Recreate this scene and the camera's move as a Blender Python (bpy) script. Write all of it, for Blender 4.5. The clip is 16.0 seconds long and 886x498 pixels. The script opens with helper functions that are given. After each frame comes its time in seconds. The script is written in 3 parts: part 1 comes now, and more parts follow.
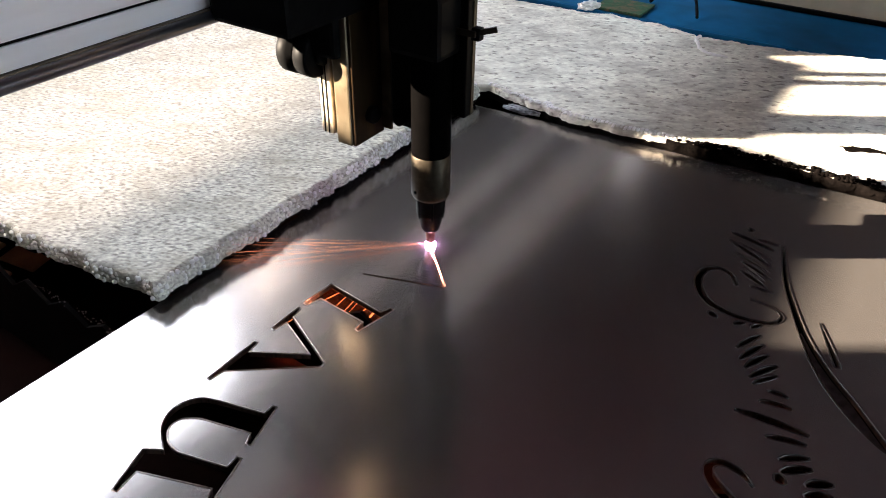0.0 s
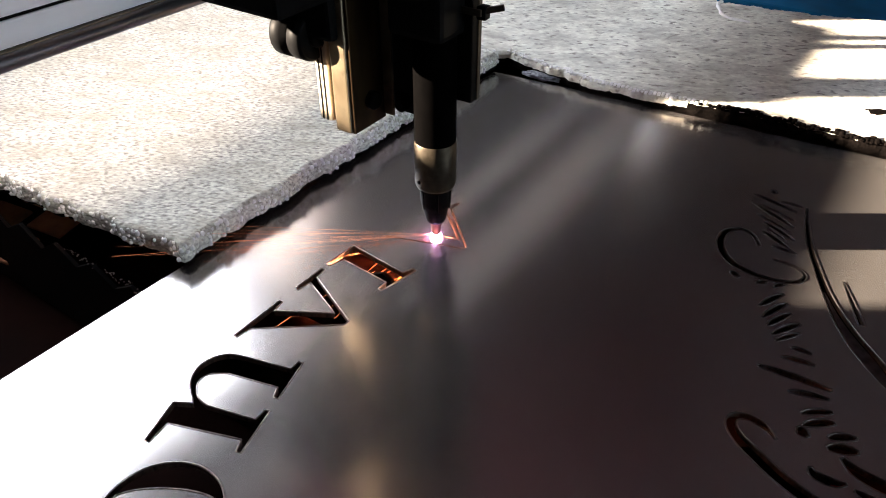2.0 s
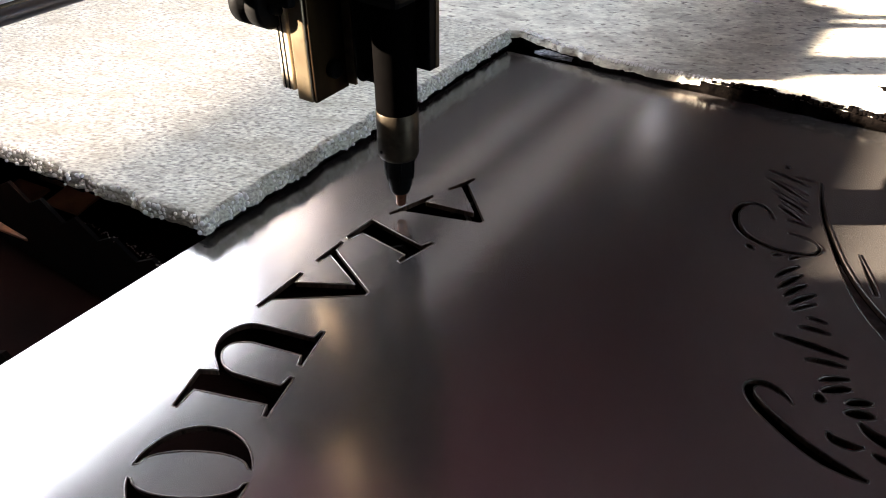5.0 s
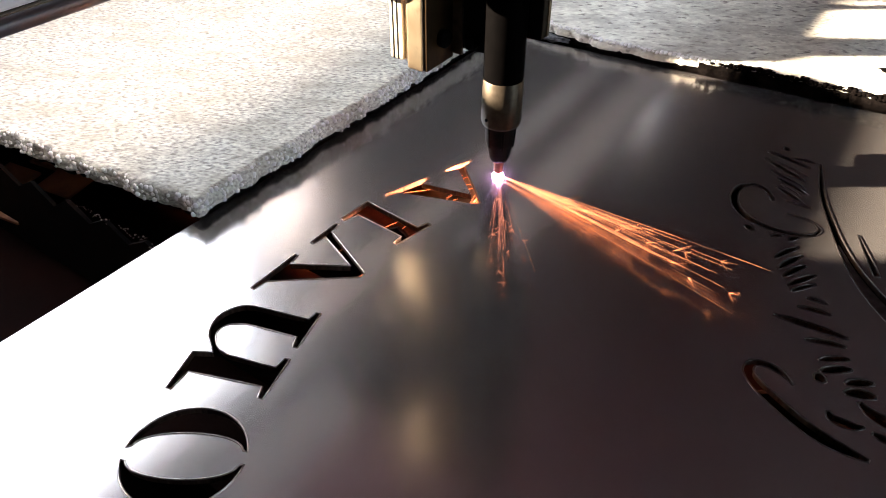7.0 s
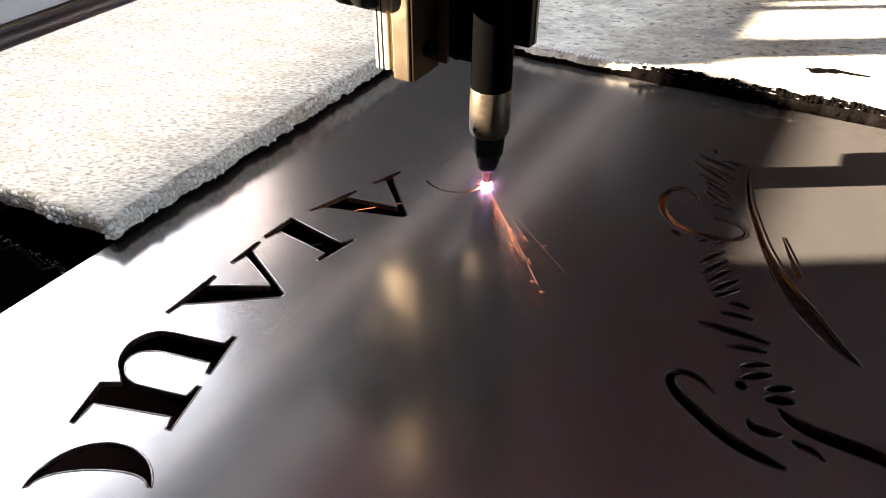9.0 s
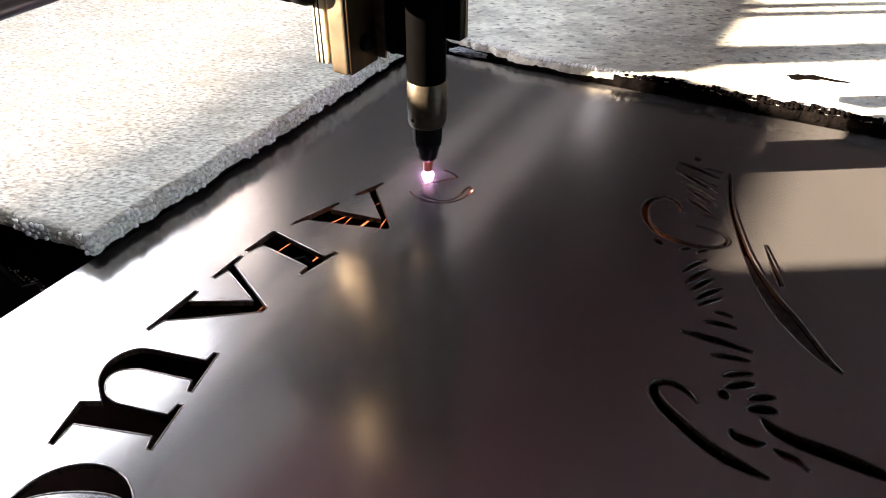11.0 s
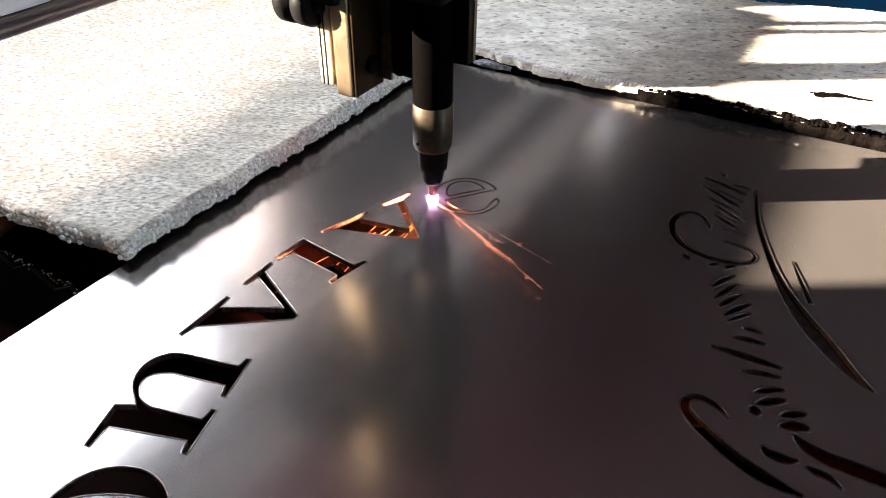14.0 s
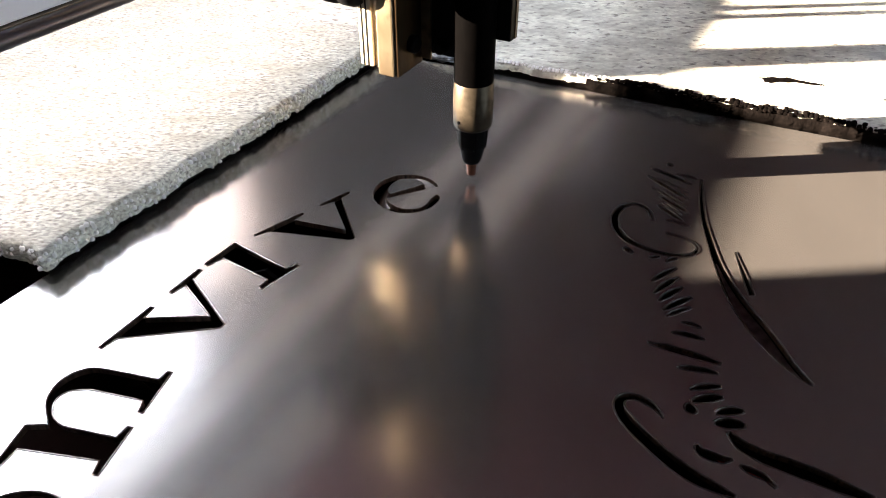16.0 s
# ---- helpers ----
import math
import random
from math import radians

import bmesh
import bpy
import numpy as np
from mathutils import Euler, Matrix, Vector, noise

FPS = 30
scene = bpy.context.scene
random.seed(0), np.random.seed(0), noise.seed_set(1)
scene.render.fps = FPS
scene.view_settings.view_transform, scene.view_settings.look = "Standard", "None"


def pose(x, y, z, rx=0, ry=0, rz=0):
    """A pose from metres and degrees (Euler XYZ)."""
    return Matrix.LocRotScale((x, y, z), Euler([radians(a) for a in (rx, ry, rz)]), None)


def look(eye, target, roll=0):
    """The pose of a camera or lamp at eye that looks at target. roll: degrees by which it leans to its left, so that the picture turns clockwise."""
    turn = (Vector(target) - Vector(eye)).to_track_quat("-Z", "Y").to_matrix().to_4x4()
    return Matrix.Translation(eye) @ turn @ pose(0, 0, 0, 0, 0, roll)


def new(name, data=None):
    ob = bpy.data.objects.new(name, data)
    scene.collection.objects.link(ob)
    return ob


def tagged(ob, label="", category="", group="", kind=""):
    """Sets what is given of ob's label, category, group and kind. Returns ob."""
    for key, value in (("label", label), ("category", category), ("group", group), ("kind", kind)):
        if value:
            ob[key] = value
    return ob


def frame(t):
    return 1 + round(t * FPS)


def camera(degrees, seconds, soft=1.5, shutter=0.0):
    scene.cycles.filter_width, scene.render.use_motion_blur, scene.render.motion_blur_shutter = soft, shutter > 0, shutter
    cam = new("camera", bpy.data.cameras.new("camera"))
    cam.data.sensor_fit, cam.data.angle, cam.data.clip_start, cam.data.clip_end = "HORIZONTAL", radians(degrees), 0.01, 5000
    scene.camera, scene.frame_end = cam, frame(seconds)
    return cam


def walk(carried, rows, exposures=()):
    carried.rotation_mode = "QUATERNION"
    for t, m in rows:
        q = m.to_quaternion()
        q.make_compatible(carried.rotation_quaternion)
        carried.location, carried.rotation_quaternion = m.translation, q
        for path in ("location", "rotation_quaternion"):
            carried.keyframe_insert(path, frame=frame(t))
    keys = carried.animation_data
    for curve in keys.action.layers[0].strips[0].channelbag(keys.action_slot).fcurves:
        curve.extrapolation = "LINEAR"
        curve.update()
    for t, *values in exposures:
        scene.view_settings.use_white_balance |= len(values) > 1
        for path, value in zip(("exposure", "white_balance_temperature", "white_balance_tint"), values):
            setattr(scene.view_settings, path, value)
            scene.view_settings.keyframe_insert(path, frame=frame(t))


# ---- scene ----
cam = camera(62.7, 16.0, soft=1.0)
PATH = [
    (0, (0.015, 0.018, 0.314), (-0.001, 1.651, -0.841), 1.1),
    (0.5, (0.01, 0.015, 0.313), (-0.022, 1.637, -0.857), 0.3),
    (1, (0.013, 0.015, 0.31), (-0.015, 1.632, -0.867), 0.3),
    (1.5, (0.013, 0.012, 0.307), (-0.019, 1.621, -0.881), 0.1),
    (2, (0.011, 0.008, 0.305), (-0.046, 1.607, -0.894), -0.0),
    (2.5, (0.005, 0.004, 0.305), (-0.053, 1.601, -0.899), 0.2),
    (3, (0.004, 0.001, 0.303), (-0.053, 1.6, -0.898), 0.2),
    (3.5, (0.0, 0.0, 0.301), (-0.062, 1.593, -0.907), 0.1),
    (4, (0.001, -0.003, 0.301), (-0.066, 1.59, -0.907), -0.1),
    (6.5, (0.001, -0.003, 0.293), (-0.057, 1.559, -0.954), -0.2),
    (7, (0.0, -0.002, 0.292), (-0.05, 1.562, -0.954), 0.0),
    (7.5, (0.013, 0.003, 0.292), (-0.004, 1.573, -0.947), 0.4),
    (8, (0.019, 0.012, 0.288), (0.018, 1.574, -0.961), 0.0),
    (8.5, (0.027, 0.016, 0.29), (0.045, 1.587, -0.947), 0.1),
    (9, (0.029, 0.01, 0.292), (0.062, 1.579, -0.947), 0.1),
    (11.5, (0.033, 0.015, 0.296), (0.099, 1.598, -0.924), 0.1),
    (12, (0.029, 0.016, 0.297), (0.087, 1.614, -0.905), 0.4),
    (12.5, (0.028, 0.017, 0.297), (0.087, 1.606, -0.916), 0.1),
    (13, (0.026, 0.02, 0.295), (0.087, 1.606, -0.921), 0.8),
    (13.5, (0.023, 0.014, 0.293), (0.085, 1.6, -0.923), 0.5),
    (14, (0.018, 0.012, 0.297), (0.064, 1.606, -0.911), 0.7),
    (14.5, (0.018, 0.009, 0.295), (0.057, 1.601, -0.914), 0.2),
    (15, (0.037, 0.006, 0.3), (0.061, 1.601, -0.907), -0.5),
    (15.5, (0.044, 0.012, 0.297), (0.101, 1.595, -0.924), -0.2),
    (16, (0.05, 0.025, 0.293), (0.139, 1.603, -0.933), 0.0),
]
walk(cam, [(t, look(eye, target, roll)) for t, eye, target, roll in PATH], exposures=[(0, 4.25, 6650, 15), (4.2, 4.28, 6650, 15), (8.0, 4.38, 6650, 15), (12.0, 4.45, 6650, 15), (16.0, 4.51, 6650, 15)])

# table axes: N points across the cutting table (along its slats), U along its gantry beam
N = Vector((0.848, -0.530, 0.0))
U = Vector((0.530, 0.848, 0.0))
YAW = -32.0


def nu(a, b, z=0.0):
    """World point from table coordinates."""
    return N * a + U * b + Vector((0, 0, z))


# ---- light ----
ELEV = radians(14.0)
SUN_WAY = Vector((math.cos(ELEV), 0.03 * math.cos(ELEV), -math.sin(ELEV))).normalized()
world = bpy.data.worlds.new("sky")
scene.world = world
world.use_nodes = True
wn = world.node_tree.nodes
sky = wn.new("ShaderNodeTexSky")
sky.sky_type, sky.sun_disc = "NISHITA", False
sky.sun_elevation, sky.sun_rotation = ELEV, radians(-91.7)
world.node_tree.links.new(sky.outputs[0], wn["Background"].inputs[0])
wn["Background"].inputs[1].default_value = 0.06

sun = new("sun", bpy.data.lights.new("sun", "SUN"))
sun.data.energy, sun.data.angle, sun.data.color = 5.0, radians(0.3), (1.0, 0.86, 0.66)
sun.matrix_world = look((-4, 0, 2), Vector((-4, 0, 2)) + SUN_WAY)

WALL_N = -2.2                     # the window wall, across the table
BIG_S0, BIG_S1, BIG_Z0, BIG_Z1 = -0.1, 1.62, 1.05, 2.35
day = new("window_daylight", bpy.data.lights.new("window_daylight", "AREA"))
day.data.shape, day.data.size, day.data.size_y = "RECTANGLE", BIG_S1 - BIG_S0 - 0.1, BIG_Z1 - BIG_Z0 - 0.1
day.data.energy, day.data.color = 3.8, (0.83, 0.92, 1.0)
mid = nu(WALL_N - 0.05, (BIG_S0 + BIG_S1) / 2, (BIG_Z0 + BIG_Z1) / 2)
day.matrix_world = look(mid, mid + N)

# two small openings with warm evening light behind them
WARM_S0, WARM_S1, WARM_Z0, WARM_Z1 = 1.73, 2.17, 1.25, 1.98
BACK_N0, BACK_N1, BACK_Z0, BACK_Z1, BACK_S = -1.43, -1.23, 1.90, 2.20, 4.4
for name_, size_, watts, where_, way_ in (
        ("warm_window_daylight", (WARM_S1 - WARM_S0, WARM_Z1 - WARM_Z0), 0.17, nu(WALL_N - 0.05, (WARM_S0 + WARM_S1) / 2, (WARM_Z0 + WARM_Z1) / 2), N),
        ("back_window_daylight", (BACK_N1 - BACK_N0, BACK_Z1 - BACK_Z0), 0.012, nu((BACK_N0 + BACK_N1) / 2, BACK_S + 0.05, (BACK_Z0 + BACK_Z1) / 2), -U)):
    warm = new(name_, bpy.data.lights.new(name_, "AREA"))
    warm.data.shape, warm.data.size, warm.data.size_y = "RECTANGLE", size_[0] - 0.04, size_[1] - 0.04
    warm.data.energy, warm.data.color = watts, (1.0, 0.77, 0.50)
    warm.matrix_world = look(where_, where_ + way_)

side = new("side_window_daylight", bpy.data.lights.new("side_window_daylight", "AREA"))
side.data.shape, side.data.size, side.data.size_y = "RECTANGLE", 1.5, 1.1
side.data.energy, side.data.color = 1.1, (0.74, 0.86, 1.0)
side.matrix_world = look(nu(3.62, 0.5, 0.9), nu(2.0, 0.5, 0.9))


# ---- materials ----
def mat(name, color, rough=0.6, metal=0.0, grain=None, grain_amt=0.15, stain=None, stain_amt=0.0, bump=0.0, bump_scale=200.0, stretch=(1, 1, 1), emit=None, emit_strength=0.0, voronoi=False, rough_var=0.0, spec=0.5, patch=None):
    m = bpy.data.materials.new(name)
    m.use_nodes = True
    nt = m.node_tree
    b = nt.nodes["Principled BSDF"]
    b.inputs["Base Color"].default_value = (*color, 1)
    b.inputs["Roughness"].default_value = rough
    b.inputs["Metallic"].default_value = metal
    b.inputs["Specular IOR Level"].default_value = spec
    tc = nt.nodes.new("ShaderNodeTexCoord")
    mp = nt.nodes.new("ShaderNodeMapping")
    mp.inputs["Scale"].default_value = stretch
    mp.inputs["Rotation"].default_value = (0, 0, radians(-YAW))
    nt.links.new(tc.outputs["Object"], mp.inputs[0])
    last = None
    if grain:
        nz = nt.nodes.new("ShaderNodeTexNoise")
        nz.inputs["Scale"].default_value, nz.inputs["Detail"].default_value = grain, 6
        nt.links.new(mp.outputs[0], nz.inputs["Vector"])
        rp = nt.nodes.new("ShaderNodeValToRGB")
        rp.color_ramp.elements[0].position, rp.color_ramp.elements[1].position = 0.3, 0.7
        rp.color_ramp.elements[0].color = (*[c * (1 - grain_amt) for c in color], 1)
        rp.color_ramp.elements[1].color = (*[min(1, c * (1 + grain_amt)) for c in color], 1)
        nt.links.new(nz.outputs[0], rp.inputs[0])
        last = rp.outputs[0]
        if rough_var:
            mr = nt.nodes.new("ShaderNodeMapRange")
            mr.inputs[3].default_value, mr.inputs[4].default_value = rough - rough_var, rough + rough_var
            nt.links.new(nz.outputs[0], mr.inputs[0])
            nt.links.new(mr.outputs[0], b.inputs["Roughness"])
    if stain and last is not None:
        sz = nt.nodes.new("ShaderNodeTexNoise")
        sz.inputs["Scale"].default_value, sz.inputs["Detail"].default_value = stain[3], 5
        nt.links.new(mp.outputs[0], sz.inputs["Vector"])
        sr = nt.nodes.new("ShaderNodeValToRGB")
        sr.color_ramp.elements[0].position, sr.color_ramp.elements[1].position = stain[4] if len(stain) > 4 else 0.48, 0.68
        sr.color_ramp.elements[0].color, sr.color_ramp.elements[1].color = (0, 0, 0, 1), (stain_amt,) * 3 + (1,)
        nt.links.new(sz.outputs[0], sr.inputs[0])
        mx = nt.nodes.new("ShaderNodeMix")
        mx.data_type = "RGBA"
        nt.links.new(sr.outputs[0], mx.inputs[0])
        nt.links.new(last, mx.inputs[6])
        mx.inputs[7].default_value = (*stain[:3], 1)
        last = mx.outputs[2]
    if patch and last is not None:
        pz = nt.nodes.new("ShaderNodeTexNoise")
        pz.inputs["Scale"].default_value, pz.inputs["Detail"].default_value = patch[3], 8
        pz.inputs["Roughness"].default_value = 0.7
        nt.links.new(mp.outputs[0], pz.inputs["Vector"])
        pr = nt.nodes.new("ShaderNodeValToRGB")
        pr.color_ramp.elements[0].position, pr.color_ramp.elements[1].position = 0.42, 0.66
        pr.color_ramp.elements[0].color, pr.color_ramp.elements[1].color = (0, 0, 0, 1), (patch[4],) * 3 + (1,)
        nt.links.new(pz.outputs[0], pr.inputs[0])
        px = nt.nodes.new("ShaderNodeMix")
        px.data_type = "RGBA"
        nt.links.new(pr.outputs[0], px.inputs[0])
        nt.links.new(last, px.inputs[6])
        px.inputs[7].default_value = (*patch[:3], 1)
        last = px.outputs[2]
    if last is not None:
        nt.links.new(last, b.inputs["Base Color"])
    if bump:
        if voronoi:
            tx = nt.nodes.new("ShaderNodeTexVoronoi")
            out = tx.outputs["Distance"]
        else:
            tx = nt.nodes.new("ShaderNodeTexNoise")
            tx.inputs["Detail"].default_value = 4
            out = tx.outputs[0]
        tx.inputs["Scale"].default_value = bump_scale
        nt.links.new(mp.outputs[0], tx.inputs["Vector"])
        bp = nt.nodes.new("ShaderNodeBump")
        bp.inputs["Strength"].default_value, bp.inputs["Distance"].default_value = bump, 0.001
        nt.links.new(out, bp.inputs["Height"])
        nt.links.new(bp.outputs[0], b.inputs["Normal"])
    if emit:
        b.inputs["Emission Color"].default_value = (*emit, 1)
        b.inputs["Emission Strength"].default_value = emit_strength
    return m


M_SHEET = mat("brushed_steel", (0.395, 0.365, 0.345), 0.155, 0.862, grain=14, grain_amt=0.06, stain=(0.33, 0.285, 0.27, 5), stain_amt=0.7, rough_var=0.03, bump=0.012, bump_scale=1500, stretch=(1, 0.25, 1))


def second_lobe(m, rough, share):
    """Brushed metal scatters in a narrow and a wide lobe."""
    nt = m.node_tree
    b = nt.nodes["Principled BSDF"]
    w = nt.nodes.new("ShaderNodeBsdfPrincipled")
    for link_ in list(b.inputs["Base Color"].links) + list(b.inputs["Normal"].links):
        nt.links.new(link_.from_socket, w.inputs[link_.to_socket.name])
    # slight waves of the thin sheet
    tc = nt.nodes.new("ShaderNodeTexCoord")
    wz = nt.nodes.new("ShaderNodeTexNoise")
    wz.inputs["Scale"].default_value, wz.inputs["Detail"].default_value = 26, 3
    nt.links.new(tc.outputs["Object"], wz.inputs["Vector"])
    wb = nt.nodes.new("ShaderNodeBump")
    wb.inputs["Strength"].default_value, wb.inputs["Distance"].default_value = 0.17, 0.0010
    nt.links.new(wz.outputs[0], wb.inputs["Height"])
    for node in nt.nodes:
        if node.bl_idname == "ShaderNodeBump" and node is not wb and node.inputs["Strength"].default_value < 0.1:
            nt.links.new(wb.outputs[0], node.inputs["Normal"])
    w.inputs["Metallic"].default_value = b.inputs["Metallic"].default_value
    w.inputs["Roughness"].default_value = rough
    mx = nt.nodes.new("ShaderNodeMixShader")
    mx.inputs[0].default_value = share
    nt.links.new(b.outputs[0], mx.inputs[1])
    nt.links.new(w.outputs[0], mx.inputs[2])
    nt.links.new(mx.outputs[0], nt.nodes["Material Output"].inputs[0])


second_lobe(M_SHEET, 0.245, 0.50)
M_EDGE = mat("cut_edge_steel", (0.40, 0.35, 0.32), 0.28, 1.0, grain=300, grain_amt=0.4)
M_HEAT = mat("heat_tinted_steel", (0.10, 0.085, 0.08), 0.3, 0.85, grain=200, grain_amt=0.4)
M_CHAR = mat("burnt_edge", (0.11, 0.066, 0.048), 0.42, 0.75, grain=620, grain_amt=0.7, bump=0.6, bump_scale=700, stretch=(1, 1, 0.03))
M_FOAM_L = mat("bead_foam_white", (0.80, 0.765, 0.685), 0.85, grain=500, grain_amt=0.3, stain=(0.14, 0.13, 0.11, 430, 0.46), stain_amt=0.8, bump=0.6, bump_scale=420, stretch=(0.5, 1, 1), voronoi=True, patch=(0.40, 0.375, 0.30, 40, 0.65))
M_FOAM_R = mat("bead_foam_grey", (0.88, 0.835, 0.745), 0.85, grain=260, grain_amt=0.2, stain=(0.13, 0.11, 0.09, 170, 0.56), stain_amt=0.8, bump=0.5, bump_scale=330, stretch=(0.6, 1, 1), voronoi=True, patch=(0.36, 0.335, 0.29, 34, 0.75))
M_BEAD = mat("foam_bead", (0.88, 0.86, 0.84), 0.8, grain=250, grain_amt=0.1)
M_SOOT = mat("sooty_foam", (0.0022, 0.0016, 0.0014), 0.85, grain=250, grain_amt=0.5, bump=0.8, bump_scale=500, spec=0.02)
M_BLACK = mat("black_anodised", (0.004, 0.004, 0.0042), 0.5, 0.0, grain=120, grain_amt=0.3, bump=0.05, bump_scale=600, spec=0.03)
M_BARREL = mat("black_barrel", (0.0007, 0.0006, 0.0006), 0.6, 0.0, grain=150, grain_amt=0.25, bump=0.04, bump_scale=500, spec=0.008)
M_SLEEVE = mat("grey_sleeve", (0.050, 0.040, 0.029), 0.45, 0.7, grain=180, grain_amt=0.25, bump=0.05, bump_scale=600, spec=0.12)
M_COPPER = mat("copper_nozzle", (0.26, 0.12, 0.08), 0.42, 1.0, grain=400, grain_amt=0.4)
M_ALU = mat("aluminium_profile", (0.84, 0.80, 0.84), 0.5, 0.0, grain=60, grain_amt=0.08, bump=0.03, bump_scale=700, stretch=(1, 0.1, 1))
M_POST = mat("worn_aluminium", (0.24, 0.19, 0.125), 0.34, 0.85, grain=90, grain_amt=0.35, stain=(0.06, 0.035, 0.018, 45, 0.45), stain_amt=0.7, bump=0.05, bump_scale=500)
M_RIB = mat("bright_aluminium", (0.55, 0.48, 0.37), 0.4, 0.7, grain=90, grain_amt=0.2, bump=0.05, bump_scale=500)
M_COVER = mat("oily_steel", (0.040, 0.024, 0.012), 0.32, 0.8, grain=60, grain_amt=0.6, stain=(0.11, 0.07, 0.03, 30, 0.5), stain_amt=0.6, stretch=(1, 1, 0.2))
M_CHROME = mat("linear_rail_steel", (0.17, 0.165, 0.18), 0.34, 0.9, grain=60, grain_amt=0.1)
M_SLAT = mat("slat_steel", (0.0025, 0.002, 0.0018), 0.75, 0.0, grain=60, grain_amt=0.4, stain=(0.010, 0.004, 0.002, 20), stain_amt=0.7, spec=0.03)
M_RUST = mat("rusty_plate", (0.24, 0.085, 0.028), 0.75, 0.0, grain=70, grain_amt=0.3, stain=(0.10, 0.04, 0.02, 25), stain_amt=0.6, bump=0.2, bump_scale=300)
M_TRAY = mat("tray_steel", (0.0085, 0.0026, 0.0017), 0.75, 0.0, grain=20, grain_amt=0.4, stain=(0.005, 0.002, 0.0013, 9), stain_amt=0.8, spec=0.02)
M_BLUE = mat("blue_paint", (0.002, 0.10, 0.235), 0.6, 0.0, grain=30, grain_amt=0.15, stain=(0.006, 0.05, 0.11, 12), stain_amt=0.5, bump=0.03, bump_scale=250, spec=0.12)
M_CREAM = mat("cream_paint", (0.70, 0.62, 0.48), 0.45, 0.0, grain=40, grain_amt=0.06, bump=0.03, bump_scale=250)
M_FLOOR = mat("concrete_floor", (0.07, 0.066, 0.062), 0.8, grain=6, grain_amt=0.25, stain=(0.08, 0.07, 0.07, 2), stain_amt=0.5, bump=0.2, bump_scale=60)
M_WALL = mat("dim_plaster", (0.040, 0.022, 0.023), 0.85, grain=8, grain_amt=0.3, stain=(0.014, 0.013, 0.013, 2), stain_amt=0.4, bump=0.15, bump_scale=40)
M_CEIL = mat("dark_timber_ceiling", (0.095, 0.030, 0.042), 0.8, grain=10, grain_amt=0.3, bump=0.1, bump_scale=40)
M_FRAME = mat("white_window_frame", (0.7, 0.7, 0.68), 0.5, grain=20, grain_amt=0.05)
M_ARC = mat("plasma_arc", (1, 0.8, 1), 0.5, emit=(0.86, 0.46, 1.0), emit_strength=9.0)
M_SPARK = mat("hot_spark", (1, 0.4, 0.1), 0.5, emit=(1.0, 0.30, 0.12), emit_strength=0.24)
M_SPARK_DIM = mat("cooling_spark", (1, 0.3, 0.1), 0.5, emit=(1.0, 0.32, 0.17), emit_strength=0.14)
M_SHOWER = mat("falling_spark", (1, 0.4, 0.1), 0.5, emit=(1.0, 0.24, 0.09), emit_strength=0.22)
M_JET = mat("molten_jet", (1, 0.5, 0.2), 0.5, emit=(1.0, 0.34, 0.16), emit_strength=85.0)
for hot, low, high in ((M_SPARK, 0.03, 0.46), (M_SPARK_DIM, 0.02, 0.17)):
    # each spark has its own heat
    nodes, links = hot.node_tree.nodes, hot.node_tree.links
    geo, span = nodes.new("ShaderNodeNewGeometry"), nodes.new("ShaderNodeMapRange")
    span.inputs[3].default_value, span.inputs[4].default_value = low, high
    links.new(geo.outputs["Random Per Island"], span.inputs[0])
    links.new(span.outputs[0], nodes["Principled BSDF"].inputs["Emission Strength"])
M_FOIL = mat("dull_foil", (0.16, 0.17, 0.19), 0.4, 0.8, grain=300, grain_amt=0.6, bump=1.0, bump_scale=500)
M_RED = mat("red_paint", (0.55, 0.02, 0.03), 0.5, grain=120, grain_amt=0.2)
M_GREEN = mat("green_board", (0.03, 0.10, 0.05), 0.5, grain=200, grain_amt=0.4, stain=(0.25, 0.12, 0.08, 120), stain_amt=0.8)


# ---- mesh helpers ----
def link(name, bm, material, parent=None, label=""):
    me = bpy.data.meshes.new(name)
    bm.normal_update()
    bm.to_mesh(me)
    bm.free()
    for mm in material if isinstance(material, (list, tuple)) else [material]:
        me.materials.append(mm)
    ob = new(name, me)
    if parent is not None:
        ob.parent = parent
    if label:
        ob["label"] = label
    return ob


def part(name, bm, material, parent, label=""):
    return link(name, bm, material, parent, label)


def box(bm, lo, hi, bevel=0.0):
    c = [(a + b) / 2 for a, b in zip(lo, hi)]
    d = [b - a for a, b in zip(lo, hi)]
    r = bmesh.ops.create_cube(bm, size=1.0, matrix=Matrix.LocRotScale(c, None, d))
    if bevel:
        es = list({e for v in r["verts"] for e in v.link_edges})
        bmesh.ops.bevel(bm, geom=es, offset=bevel, segments=2, affect="EDGES", profile=0.6)
    return bm


def boxed(lo, hi, bevel=0.0):
    return box(bmesh.new(), lo, hi, bevel)


def lathe(profile, seg=40, smooth=True, cap=True):
    """A turned body about z from (radius, z) pairs."""
    bm = bmesh.new()
    rings = []
    for r, z in profile:
        rings.append([bm.verts.new((r * math.cos(2 * math.pi * k / seg), r * math.sin(2 * math.pi * k / seg), z)) for k in range(seg)])
    for a, b in zip(rings, rings[1:]):
        for k in range(seg):
            f = bm.faces.new((a[k], a[(k + 1) % seg], b[(k + 1) % seg], b[k]))
            f.smooth = smooth
    if cap:
        bm.faces.new(rings[0][::-1])
        bm.faces.new(rings[-1])
    bmesh.ops.recalc_face_normals(bm, faces=bm.faces)
    return bm


